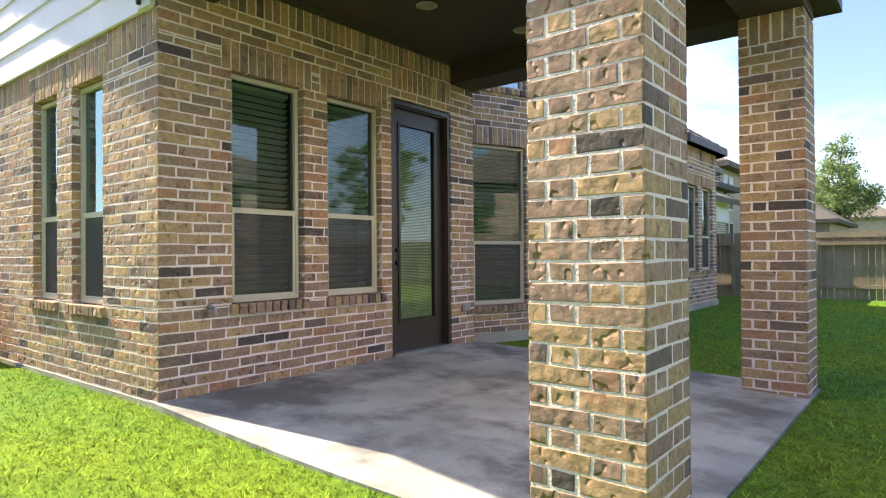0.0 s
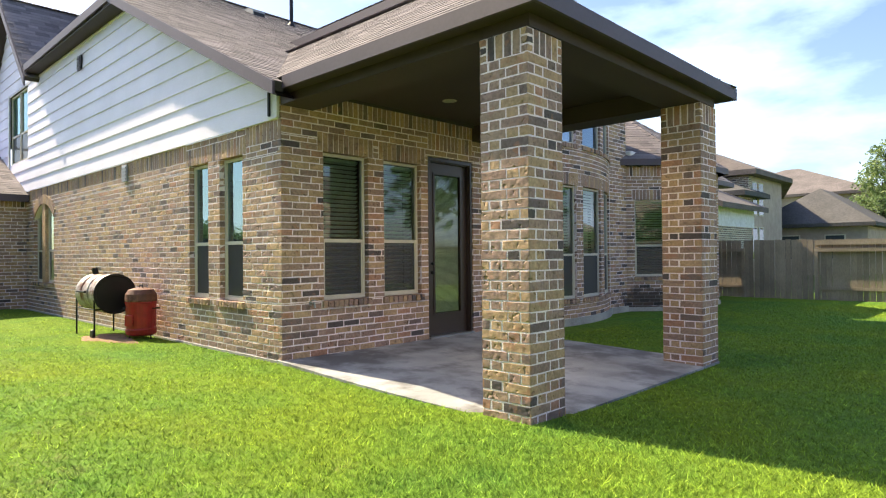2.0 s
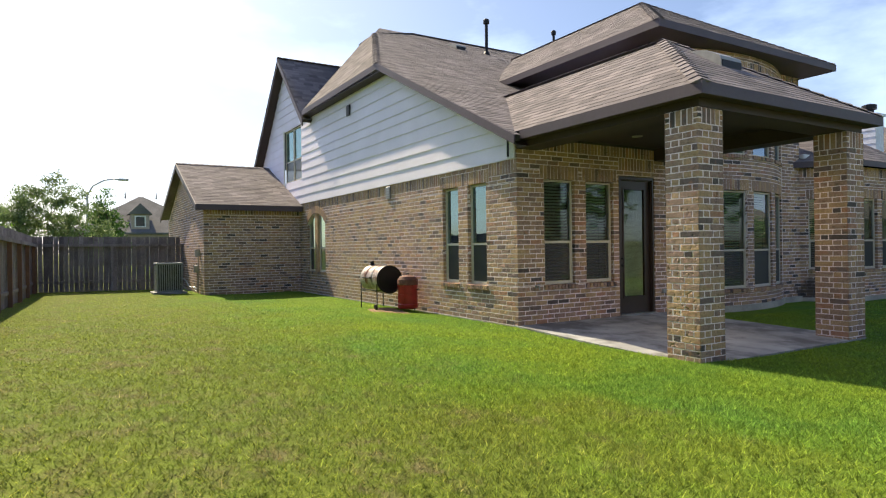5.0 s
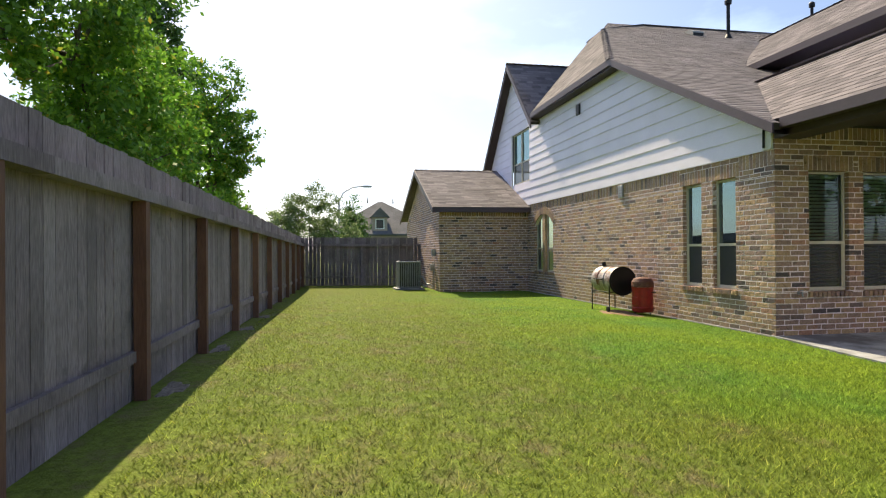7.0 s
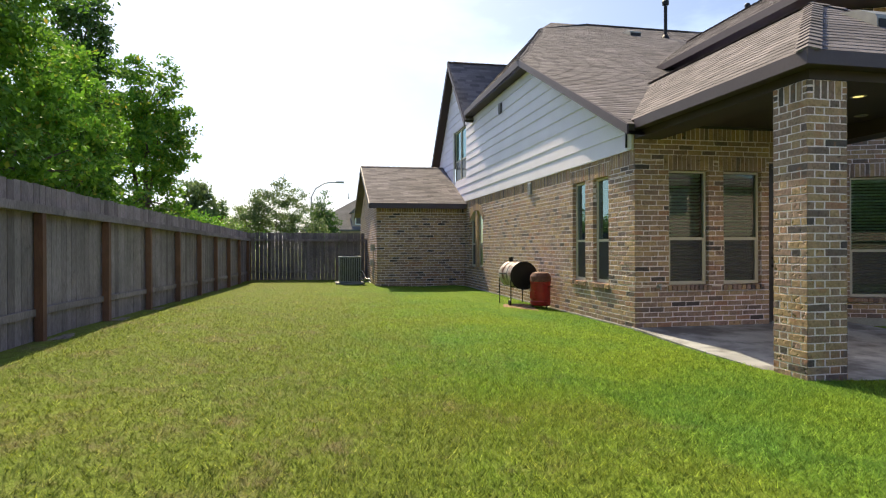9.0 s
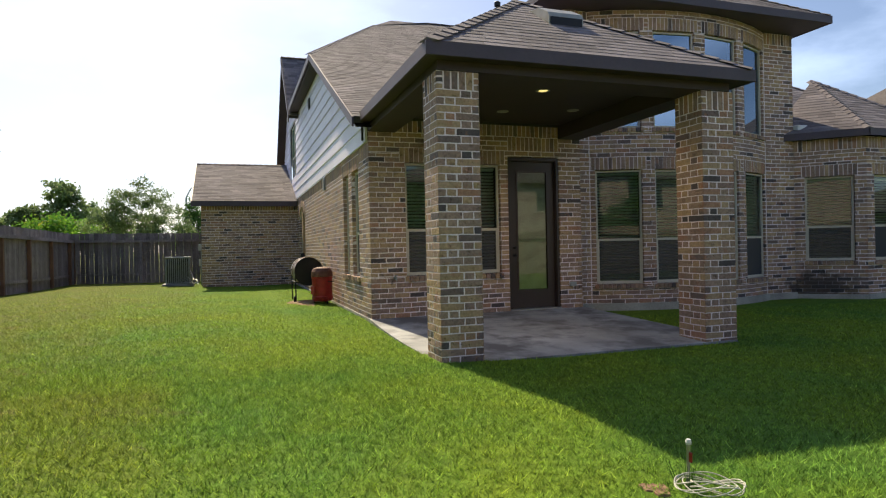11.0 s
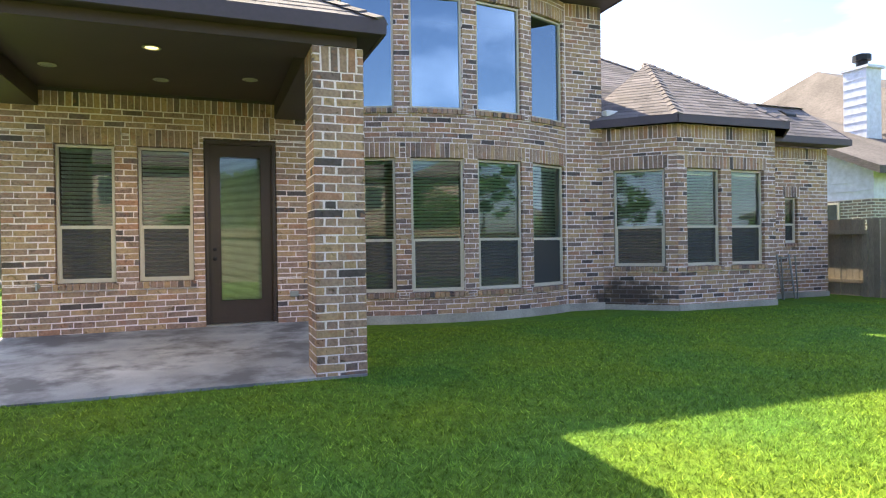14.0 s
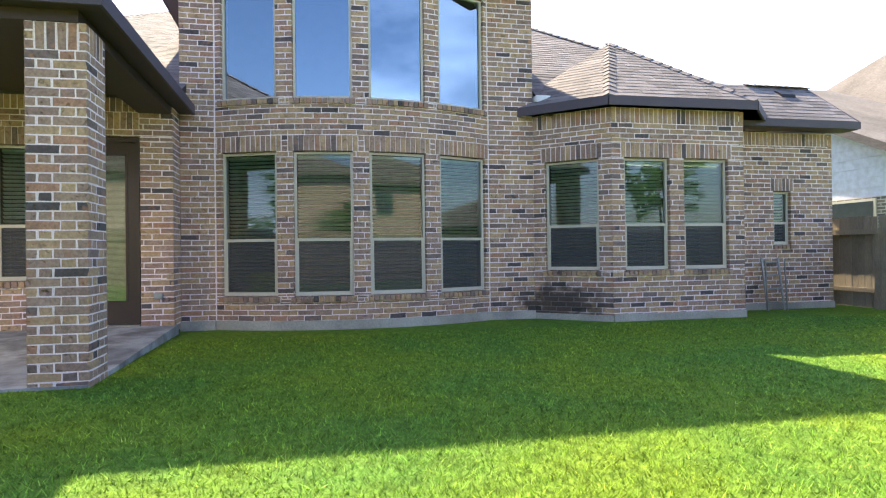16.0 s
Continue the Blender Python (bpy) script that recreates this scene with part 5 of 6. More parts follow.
roof_pipe(-15.31, 9.64, 1.25, 0.06)
roof_pipe(-14.8, 12.53, 1.4, 0.05)


def box_vent(x, y, z, slope, face, label, w=0.42, mat=None, size=1.0):
    """Low slant-backed roof vent; face: the way down the slope, in degrees."""
    e = new("roof_vent")
    e.matrix_world = pose(x, y, z, 0, 0, face)
    tagged(e, label, "roof vent", "roof vents")
    bm = bmesh.new()
    pr = [(a * size, b * size) for a, b in ((-0.42, 0.02), (-0.10, 0.15), (0.14, 0.16), (0.17, 0.12), (0.17, 0.0))]
    a = [bm.verts.new((px, -w / 2, pz - px * slope)) for px, pz in pr]
    b = [bm.verts.new((px, w / 2, pz - px * slope)) for px, pz in pr]
    for k in range(len(pr) - 1):
        bm.faces.new((a[k], a[k + 1], b[k + 1], b[k]))
    bm.faces.new(a)
    bm.faces.new(b)
    part("hood", bm, mat or plain("vent_hood", (0.33, 0.33, 0.31), 0.5, 0.2), e, "" if mat else "pale weathered metal hood")
    part("grille", box_bm(0.171 * size, 0.18 * size, -w / 2 + 0.02, w / 2 - 0.02, (-0.17 * slope - 0.01) * size, (0.11 - 0.17 * slope) * size), black_metal, e, "dark opening")


box_vent(-1.95, 4.50, PZ + (4.72 - PZ) * (PX + 1.95) / 2.23, 0.62, 0, "slant-backed metal vent on the patio roof", 0.5)
box_vent(-15.5, 8.5, MZ(-15.5), MS, 0, "low dark vent near the ridge of the main roof")
box_vent(-5.35, 17.05, 3.98, 0.75, 0, "low dark vent near the ridge of the far wing", 0.3, black_metal, 0.45)
part("flashing", box_bm(-4.95, -4.66, 11.7, 11.98, 3.50, 3.62, bev=0.02), white_paint, None, "bent pale metal flashing between the bay roof and tower", category="flashing")

# ---- fences ----


def fence(name, p, q, top0, top1, side, mat, postmat, seed, label, post_step=1.92, rails=True, gap=0.004, offset=0.0, board=0.14, drop=0.0):
    """Upright boards; side +1: rails and posts to the right of the way."""
    rng = random.Random(seed)
    p, q = Vector((*p, 0)), Vector((*q, 0))
    d = q - p
    L = d.length
    ang = math.atan2(d.y, d.x)
    root = new(name)
    root.matrix_world = pose(p.x, p.y, 0, 0, 0, math.degrees(ang))
    tagged(root, label, "fence")
    s = -side

    def base(u):
        w = p + d * (u / L)
        return float(ground(w.x, w.y))

    n = int(L / board)
    shapes = []
    for k in range(5):
        bm = bmesh.new()
        w = board - gap - 0.002 * k
        add_box(bm, -w / 2, w / 2, -0.009, 0.009, 0, 1)
        me = bpy.data.meshes.new("picket")
        bm.to_mesh(me)
        bm.free()
        me.materials.append(mat)
        shapes.append(me)
    for k in range(n):
        u = (k + 0.5) * board
        ob = obj("picket", shapes[rng.randrange(5)], root)
        t = top0 + (top1 - top0) * u / L + rng.uniform(-0.012, 0.012)
        b = base(u) - 0.02 + drop
        ob.matrix_basis = pose(u, rng.uniform(-0.003, 0.003), b, 0, rng.uniform(-0.4, 0.4), rng.uniform(-0.6, 0.6)) @ Matrix.Diagonal((1, 1, t - b, 1))
    if not rails:
        return root
    m = max(1, round(L / post_step))
    for k in range(m):
        u0, u1 = L * k / m, L * (k + 1) / m
        for h, dz in ((None, 0.28), (0.32, 0)):
            z0 = (top0 + (top1 - top0) * u0 / L) - dz if h is None else base(u0) + h
            z1 = (top0 + (top1 - top0) * u1 / L) - dz if h is None else base(u1) + h
            bm = bmesh.new()
            y0, y1 = (0.011, 0.049)
            hh = 0.045 if h is None else 0.04
            vs = [bm.verts.new((u, s * y, z + e)) for u, z in ((u0 + 0.003, z0), (u1 - 0.003, z1)) for y in (y0, y1 if h is not None else 0.125) for e in (-hh, hh)]
            for f in ((0, 1, 3, 2), (4, 6, 7, 5), (0, 4, 5, 1), (2, 3, 7, 6), (1, 5, 7, 3), (0, 2, 6, 4)):
                bm.faces.new([vs[i] for i in f])
            part("rail", bm, mat, root)
    pm = None
    for k in range(m + 1):
        u = min(max(L * k / m + offset, 0.05), L - 0.05)
        if pm is None:
            bm = box_bm(-0.045, 0.045, -0.045, 0.045, 0, 1)
            pm = bpy.data.meshes.new("post")
            bm.to_mesh(pm)
            bm.free()
            pm.materials.append(postmat)
        ob = obj("post", pm, root)
        b = base(u) - 0.1
        ob.matrix_basis = pose(u, s * 0.075, b) @ Matrix.Diagonal((1, 1, (top0 + (top1 - top0) * u / L) - 0.327 - b, 1))
    return root


FX = -19.5
fy = lambda x: -5.60 - 0.033 * (x + 1.0)
SIDE_L = math.hypot(8.4 - FX, fy(8.4) - fy(FX))
POST0 = (9.48 % (SIDE_L / round(SIDE_L / 1.93)))
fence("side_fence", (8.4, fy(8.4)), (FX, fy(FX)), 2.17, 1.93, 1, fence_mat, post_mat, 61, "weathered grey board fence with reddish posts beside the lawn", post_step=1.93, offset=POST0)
fence("back_fence", (FX, fy(FX)), (FX - 0.1, -0.55), 1.93, 1.91, 1, fence_mat, fence_mat, 62, "weathered grey board fence with gaps, across the side yard", gap=0.003)
RFY = 18.05
fence("far_fence", (-10.5, RFY), (-4.22, RFY), 1.62, 1.62, 1, fence_tan, fence_tan, 63, "tan board fence with its rails showing, beside the far house", post_step=2.2)
fence("far_fence_gate", (-2.44, RFY - 0.06), (-4.36, RFY - 0.06), 1.62, 1.62, 1, fence_tan, fence_tan, 64, "tan board fence section with its smooth side to the lawn", rails=False)
fence("far_fence", (-2.42, RFY), (11.0, RFY), 1.60, 1.60, 1, fence_tan, fence_tan, 65, "board fence with rails across the far side of the lawn", post_step=2.3)
fence("yard_fence", (11.0, RFY), (8.4, fy(8.4)), 1.75, 2.02, 1, fence_tan, fence_tan, 66, "tan board fence across the lawn from the house")
part("top_board", box_bm(-2.40, 10.9, RFY - 0.085, RFY - 0.012, 1.46, 1.60), fence_tan, None, "pale weathered board along the top of the far fence", category="board")

# ---- the side yard ----


def ac_unit(x, y):
    z = float(ground(x, y))
    e = empty("air_conditioner", (x, y, z), "grey ribbed outdoor air conditioner on a concrete pad", "air conditioner")
    part("pad", box_bm(-0.50, 0.50, -0.48, 0.48, -0.05, 0.06, bev=0.01), concrete, e, "pale concrete pad")
    part("core", box_bm(-0.33, 0.33, -0.33, 0.33, 0.065, 0.92, bev=0.02), black_metal, e, "dark coil behind the ribs")
    part("base_pan", box_bm(-0.37, 0.37, -0.37, 0.37, 0.062, 0.11, bev=0.015), ac_mat, e)
    for k in range(12):
        t = -0.34 + 0.68 * k / 11
        for a in range(4):
            bm = bmesh.new()
            add_box(bm, t - 0.014, t + 0.014, -0.372, -0.345, 0.112, 0.90, m=Matrix.Rotation(radians(90 * a), 4, "Z"))
            part("rib", bm, ac_mat, e)
    part("top_cover", box_bm(-0.38, 0.38, -0.38, 0.38, 0.902, 0.96, bev=0.02), plain("ac_top", (0.34, 0.36, 0.37), 0.45, 0.4), e)
    bm = bmesh.new()
    for r in (0.08, 0.15, 0.22, 0.29):
        lathe(bm, [(r, 0.962), (r + 0.008, 0.972), (r + 0.012, 0.962)], 20)
    part("fan_guard", bm, black_metal, e)


ac_unit(-17.1, -1.35)
bm = bmesh.new()
for k in range(14):
    a, b = k / 14, (k + 1) / 14
    P = lambda q: (-16.75 + 0.75 * q, -1.0 + 0.3 * q, 0.55 - 0.35 * q + 0.05 * math.sin(q * 9))
    tube(bm, P(a), P(b), 0.022)
    P2 = lambda q: (-16.75 + 0.7 * q, -1.05 + 0.35 * q, 0.35 - 0.2 * q + 0.04 * math.cos(q * 7))
    tube(bm, P2(a), P2(b), 0.012)
part("refrigerant_line", bm, grey_metal, None, "grey insulated pipes between the air conditioner and the wall", category="pipe")


def barrel_grill():
    x0, x1, y, zc, r = -8.98, -8.06, 1.88, 0.74, 0.29
    g = float(ground(-9, y))
    e = empty("barrel_grill", (-8.52, y, g), "rusty steel drum grill with black end on thin legs", "grill")
    M_ = Matrix.Translation((0, 0, zc - g)) @ Matrix.Rotation(radians(90), 4, "Y")
    h = (x1 - x0) / 2
    bm = bmesh.new()
    prof = [(r * 0.97, -h), (r, -h + 0.015)]
    for c in (-0.15, 0.15):
        prof += [(r, c - 0.015), (r + 0.012, c), (r, c + 0.015)]
    prof += [(r, h - 0.015), (r + 0.006, h - 0.006)]
    lathe(bm, prof, 32, m=M_)
    part("drum", bm, barrel_steel, e, "scorched bare steel drum", )
    bm = bmesh.new()
    lathe(bm, [(r + 0.010, h - 0.012), (r + 0.012, h + 0.008), (r - 0.02, h + 0.010), (r - 0.03, h + 0.002), (0.02, h + 0.001)], 32, m=M_)
    part("drum_end", bm, black_metal, e, "black drum end")
    part("lid_handle", box_bm(-0.2, 0.2, -r - 0.06, -r - 0.03, zc - g + 0.02, zc - g + 0.05, bev=0.006), black_metal, e)
    bm = bmesh.new()
    tube(bm, (-0.32, -0.02, zc - g + r - 0.02), (-0.34, -0.04, zc - g + r + 0.09), 0.045)
    part("flue", bm, black_metal, e, "short black flue")
    for lx in (-0.43, 0.40):
        for ly in (-0.27, 0.27):
            bm = bmesh.new()
            tube(bm, (lx, ly, 0.0), (lx, ly, zc - g - 0.08), 0.013, seg=8)
            part("leg", bm, black_metal, e)
        bm = bmesh.new()
        tube(bm, (lx, -0.27, 0.42), (lx, 0.27, 0.42), 0.011, seg=8)
        part("crossbar", bm, black_metal, e)
    for ly in (-0.27, 0.27):
        bm = bmesh.new()
        tube(bm, (-0.43, ly, 0.42), (0.40, ly, 0.42), 0.011, seg=8)
        part("crossbar", bm, black_metal, e)
    for ly in (-0.30, 0.30):
        bm = bmesh.new()
        lathe(bm, [(0.02, -0.018), (0.06, -0.016), (0.068, 0), (0.06, 0.016), (0.02, 0.018)], 16, m=Matrix.Translation((0.40, ly, 0.068)) @ Matrix.Rotation(radians(90), 4, "X"))
        part("wheel", bm, black_metal, e)


barrel_grill()


def smoker():
    x, y = -7.65, 2.10
    g = float(ground(x, y))
    e = empty("smoker", (x, y, g), "upright red enamel smoker with a rusty lid beside the grill", "smoker")
    bm = bmesh.new()
    lathe(bm, [(0.17, 0.05), (0.205, 0.07), (0.215, 0.14), (0.205, 0.16), (0.208, 0.52), (0.216, 0.53), (0.216, 0.55)], 30)
    part("body", bm, red_enamel, e)
    bm = bmesh.new()
    lathe(bm, [(0.213, 0.552), (0.22, 0.57), (0.212, 0.66), (0.17, 0.725), (0.08, 0.75), (0.01, 0.755)], 30)
    part("lid", bm, rust_red, e, "domed lid, faded and rusty")
    bm = bmesh.new()
    tube(bm, (-0.05, 0, 0.79), (0.05, 0, 0.79), 0.012)
    tube(bm, (-0.05, 0, 0.75), (-0.05, 0, 0.79), 0.007)
    tube(bm, (0.05, 0, 0.75), (0.05, 0, 0.79), 0.007)
    part("lid_handle", bm, black_metal, e)
    for a in (40, 220):
        bm = bmesh.new()
        c, s = math.cos(radians(a)), math.sin(radians(a))
        tube(bm, (0.20 * c - 0.05 * s, 0.20 * s + 0.05 * c, 0.45), (0.25 * c - 0.05 * s, 0.25 * s + 0.05 * c, 0.45), 0.008)
        tube(bm, (0.20 * c + 0.05 * s, 0.20 * s - 0.05 * c, 0.45), (0.25 * c + 0.05 * s, 0.25 * s - 0.05 * c, 0.45), 0.008)
        tube(bm, (0.25 * c - 0.055 * s, 0.25 * s + 0.055 * c, 0.45), (0.25 * c + 0.055 * s, 0.25 * s - 0.055 * c, 0.45), 0.011)
        part("side_handle", bm, black_metal, e)
    part("access_door", box_bm(0.205, 0.222, -0.08, 0.08, 0.20, 0.36, m=Matrix.Rotation(radians(-70), 4, "Z"), bev=0.006), red_enamel, e)
    for a in (30, 150, 270):
        c, s = math.cos(radians(a)), math.sin(radians(a))
        bm = bmesh.new()
        tube(bm, (0.17 * c, 0.17 * s, -0.01), (0.16 * c, 0.16 * s, 0.08), 0.012)
        part("foot", bm, black_metal, e)


smoker()


dirt_grey = varied("grey_soil", [(0, (0.15, 0.13, 0.11)), (1, (0.22, 0.195, 0.165))], 0.95, None, False, 40, 0.5, 8, 0.3, 0.9, 0.01)


def patch(name, x, y, rx, ry, mat, label, seed, h=0.012):
    """Uneven low patch of bare soil."""
    rng = random.Random(seed)
    bm = bmesh.new()
    n, rings = 28, 5
    c = bm.verts.new((x, y, float(ground(x, y)) + h + 0.004))
    last = None
    for r in range(1, rings + 1):
        ring = []
        for k in range(n):
            a = 2 * math.pi * k / n
            f = r / rings * (1 + 0.22 * math.sin(3 * a + seed) + 0.12 * math.sin(7 * a))
            X, Y = x + rx * f * math.cos(a), y + ry * f * math.sin(a)
            ring.append(bm.verts.new((X, Y, float(ground(X, Y)) + (h if r < rings else -0.02) + rng.uniform(-0.004, 0.004))))
        for k in range(n):
            if last is None:
                bm.faces.new((c, ring[k], ring[(k + 1) % n]))
            else:
                bm.faces.new((last[k], ring[k], ring[(k + 1) % n], last[(k + 1) % n]))
        last = ring
    part(name, bm, mat, None, label, kind="stuff")


patch("bare_soil", -7.9, 1.75, 0.75, 0.33, dirt_mat, "reddish bare soil under the grill and smoker", 1)
for k in range(4):
    patch("bare_soil", -1.4 - 1.93 * k, fy(-1.4 - 1.93 * k) + 0.20, 0.30, 0.11, dirt_grey, "grey crumbled soil at the foot of the fence", k + 3, 0.006)


def stake():
    x, y = 2.78, 2.44
    g = float(ground(x, y))
    e = empty("cable_stake", (x, y, g), "thin galvanised utility stake with a red tag in the lawn", "stake")
    bm = bmesh.new()
    tube(bm, (0, 0, -0.05), (0.006, 0, 0.22), 0.009)
    part("rod", bm, grey_metal, e)
    bm = bmesh.new()
    lathe(bm, [(0.013, 0.0), (0.015, 0.01), (0.011, 0.025)], 10, m=Matrix.Translation((0.006, 0, 0.215)))
    part("rod_cap", bm, white_paint, e)
    part("tag", box_bm(0.0, 0.03, -0.004, 0.004, 0.13, 0.18, bev=0.002), red_enamel, e, "small red tag")
    bm = bmesh.new()
    rng = random.Random(4)
    for k in range(26):
        a, r = rng.uniform(0, 6.28), rng.uniform(0.01, 0.06)
        tube(bm, (r * math.cos(a), r * math.sin(a), 0), (r * 2.0 * math.cos(a), r * 2.0 * math.sin(a), rng.uniform(0.06, 0.15)), 0.003, 0.001, seg=4)
    part("weed_tuft", bm, leaf_dark, e, "tuft of long grass round the stake")
    cu = bpy.data.curves.new("cable_coil", "CURVE")
    cu.dimensions, cu.bevel_depth, cu.bevel_resolution = "3D", 0.0030, 2
    sp = cu.splines.new("NURBS")
    n, turns = 16, 6
    sp.points.add(n * turns - 1)
    loops = [(0.085 + 0.035 * rng.random(), rng.uniform(-0.03, 0.06), rng.uniform(-0.03, 0.05)) for k in range(turns + 1)]
    for i in range(n * turns):
        k, f = i // n, (i % n) / n
        R, cx, cy = (p + (q - p) * f for p, q in zip(loops[k], loops[k + 1]))
        a = 2 * math.pi * f
        sp.points[i].co = (cx + R * 1.25 * math.cos(a), cy + R * 0.85 * math.sin(a), 0.03 + 0.02 * math.sin(2 * a + k) + 0.006 * (k + f), 1)
    cu.materials.append(cable_mat)
    ob = new("cable_coil", cu)
    ob.matrix_world = Matrix.Translation((x + 0.12, y + 0.0, g + 0.012)) @ Matrix.Rotation(radians(60), 4, "Z")
    dg = bpy.context.evaluated_depsgraph_get()
    me = bpy.data.meshes.new_from_object(ob.evaluated_get(dg))
    w = ob.matrix_world.copy()
    bpy.data.objects.remove(ob)
    c = obj("cable_coil", me, None, "loose coil of thin white cable in the grass", "cable")
    c.matrix_world = w


stake()
patch("bare_soil", 2.76, 2.27, 0.09, 0.07, dirt_mat, "small patch of reddish bare soil beside the cable", 21, 0.01)


def step_ladder(x, y):
    g = float(ground(x, y))
    e = empty("step_ladder", (x, y, g), "small folded aluminium ladder leaning on the far brick wall", "ladder")
    lean = Matrix.Rotation(radians(-9), 4, "Y")
    for s in (-0.17, 0.17):
        part("side_rail", box_bm(-0.012, 0.012, s - 0.018, s + 0.018, 0, 0.95, m=lean, bev=0.003), grey_metal, e)
    for k in range(4):
        part("rung", box_bm(-0.02, 0.03, -0.15, 0.15, 0.14 + 0.24 * k, 0.165 + 0.24 * k, m=lean, bev=0.003), grey_metal, e)
    for s in (-0.20, 0.20):
        part("back_leg", box_bm(0.03, 0.05, s - 0.01, s + 0.01, 0, 0.9, m=Matrix.Rotation(radians(-4), 4, "Y")), grey_metal, e)


step_ladder(-4.62, 16.15)

# ---- houses round about ----


def hip(bm, x0, x1, y0, y1, z, h, over=0.45):
    x0, x1, y0, y1 = x0 - over, x1 + over, y0 - over, y1 + over
    w, d = x1 - x0, y1 - y0
    if w > d:
        r = [(x0 + d / 2, (y0 + y1) / 2), (x1 - d / 2, (y0 + y1) / 2)]
    else:
        r = [((x0 + x1) / 2, y0 + w / 2), ((x0 + x1) / 2, y1 - w / 2)]
    base = [bm.verts.new((x, y, z)) for x, y in ((x0, y0), (x1, y0), (x1, y1), (x0, y1))]
    low = [bm.verts.new((x, y, z - 0.2)) for x, y in ((x0, y0), (x1, y0), (x1, y1), (x0, y1))]
    a, b = (bm.verts.new((*q, z + h)) for q in r)
    if w > d:
        fs = [(base[0], base[1], b, a), (base[1], base[2], b), (base[2], base[3], a, b), (base[3], base[0], a)]
    else:
        fs = [(base[0], base[1], a), (base[1], base[2], b, a), (base[2], base[3], b), (base[3], base[0], a, b)]
    for f in fs:
        bm.faces.new(f)
    for k in range(4):
        bm.faces.new((low[k], low[(k + 1) % 4], base[(k + 1) % 4], base[k]))
    bm.faces.new(list(reversed(low)))


def house(name, label, x0, x1, y0, y1, h, rh, wall, roof, wins=(), z=0.0):
    """wins: (side, along, sill, width, height); side '-y', '+x', '-x'."""
    e = empty(name, ((x0 + x1) / 2, (y0 + y1) / 2, z), label, "house")
    inv = Matrix.Translation((-(x0 + x1) / 2, -(y0 + y1) / 2, 0))
    part("wall", box_bm(x0, x1, y0, y1, -0.3, h, m=inv), wall, e)
    bm = bmesh.new()
    if rh:
        hip(bm, x0, x1, y0, y1, h + 0.12, rh)
        bmesh.ops.transform(bm, matrix=inv, verts=bm.verts)
        part("roof", bm, roof, e)
    else:
        bm.free()
    for side, u, sill, w, hh in wins:
        if side == "-y":
            a, g = (u, u + w, y0 - 0.05, y0 - 0.001, sill, sill + hh), (u + 0.06, u + w - 0.06, y0 - 0.056, y0 - 0.051, sill + 0.06, sill + hh - 0.06)
        elif side == "+x":
            a, g = (x1 + 0.001, x1 + 0.05, u, u + w, sill, sill + hh), (x1 + 0.051, x1 + 0.056, u + 0.06, u + w - 0.06, sill + 0.06, sill + hh - 0.06)
        else:
            a, g = (x0 - 0.05, x0 - 0.001, u, u + w, sill, sill + hh), (x0 - 0.056, x0 - 0.051, u + 0.06, u + w - 0.06, sill + 0.06, sill + hh - 0.06)
        wf = part("window", box_bm(*a, m=inv), frame_mat, e)
        part("pane", box_bm(*g, m=inv), dark_glass, wf)
    return e




def neighbour_roof(e):
    """Hip roof whose ridge runs away from the lawn, and a brick corner."""
    o = Vector((-15.0, 29.75, 0))
    P = [Vector(p) - o for p in ((-23.4, 26.85, 4.85), (-6.55, 26.85, 4.85), (-6.55, 32.4, 4.85), (-9.5, 42.0, 4.85), (-23.4, 42.0, 4.85), (-14.8, 30.0, 8.6), (-14.8, 38.0, 8.6))]
    low = [p - Vector((0, 0, 0.22)) for p in P[:5]]
    f = [(0, 1, 5), (1, 2, 6, 5), (2, 3, 6), (3, 4, 6), (4, 0, 5, 6)] + [(7 + k, 7 + (k + 1) % 5, (k + 1) % 5, k) for k in range(5)] + [(11, 10, 9, 8, 7)]
    obj("roof", mesh_of("roof", P + low, f, roof_far_mat), e)
    part("brick_corner", box_bm(-7.9 - o.x, -6.96 - o.x, 27.2 - o.y, 27.55 - o.y, -0.2, 4.62), far_brick_mat, e, "brick-faced corner")
    part("low_wall", box_bm(-9.4 - o.x, -6.98 - o.x, 25.9 - o.y, 27.19 - o.y, -0.2, 3.75), far_brick_mat, e, "brick-faced lower bay")
    bm = bmesh.new()
    hip(bm, -9.4 - o.x, -6.98 - o.x, 25.9 - o.y, 28.5 - o.y, 3.85, 0.75, 0.4)
    part("low_roof", bm, roof_dark_mat, e, "small dark hip roof")


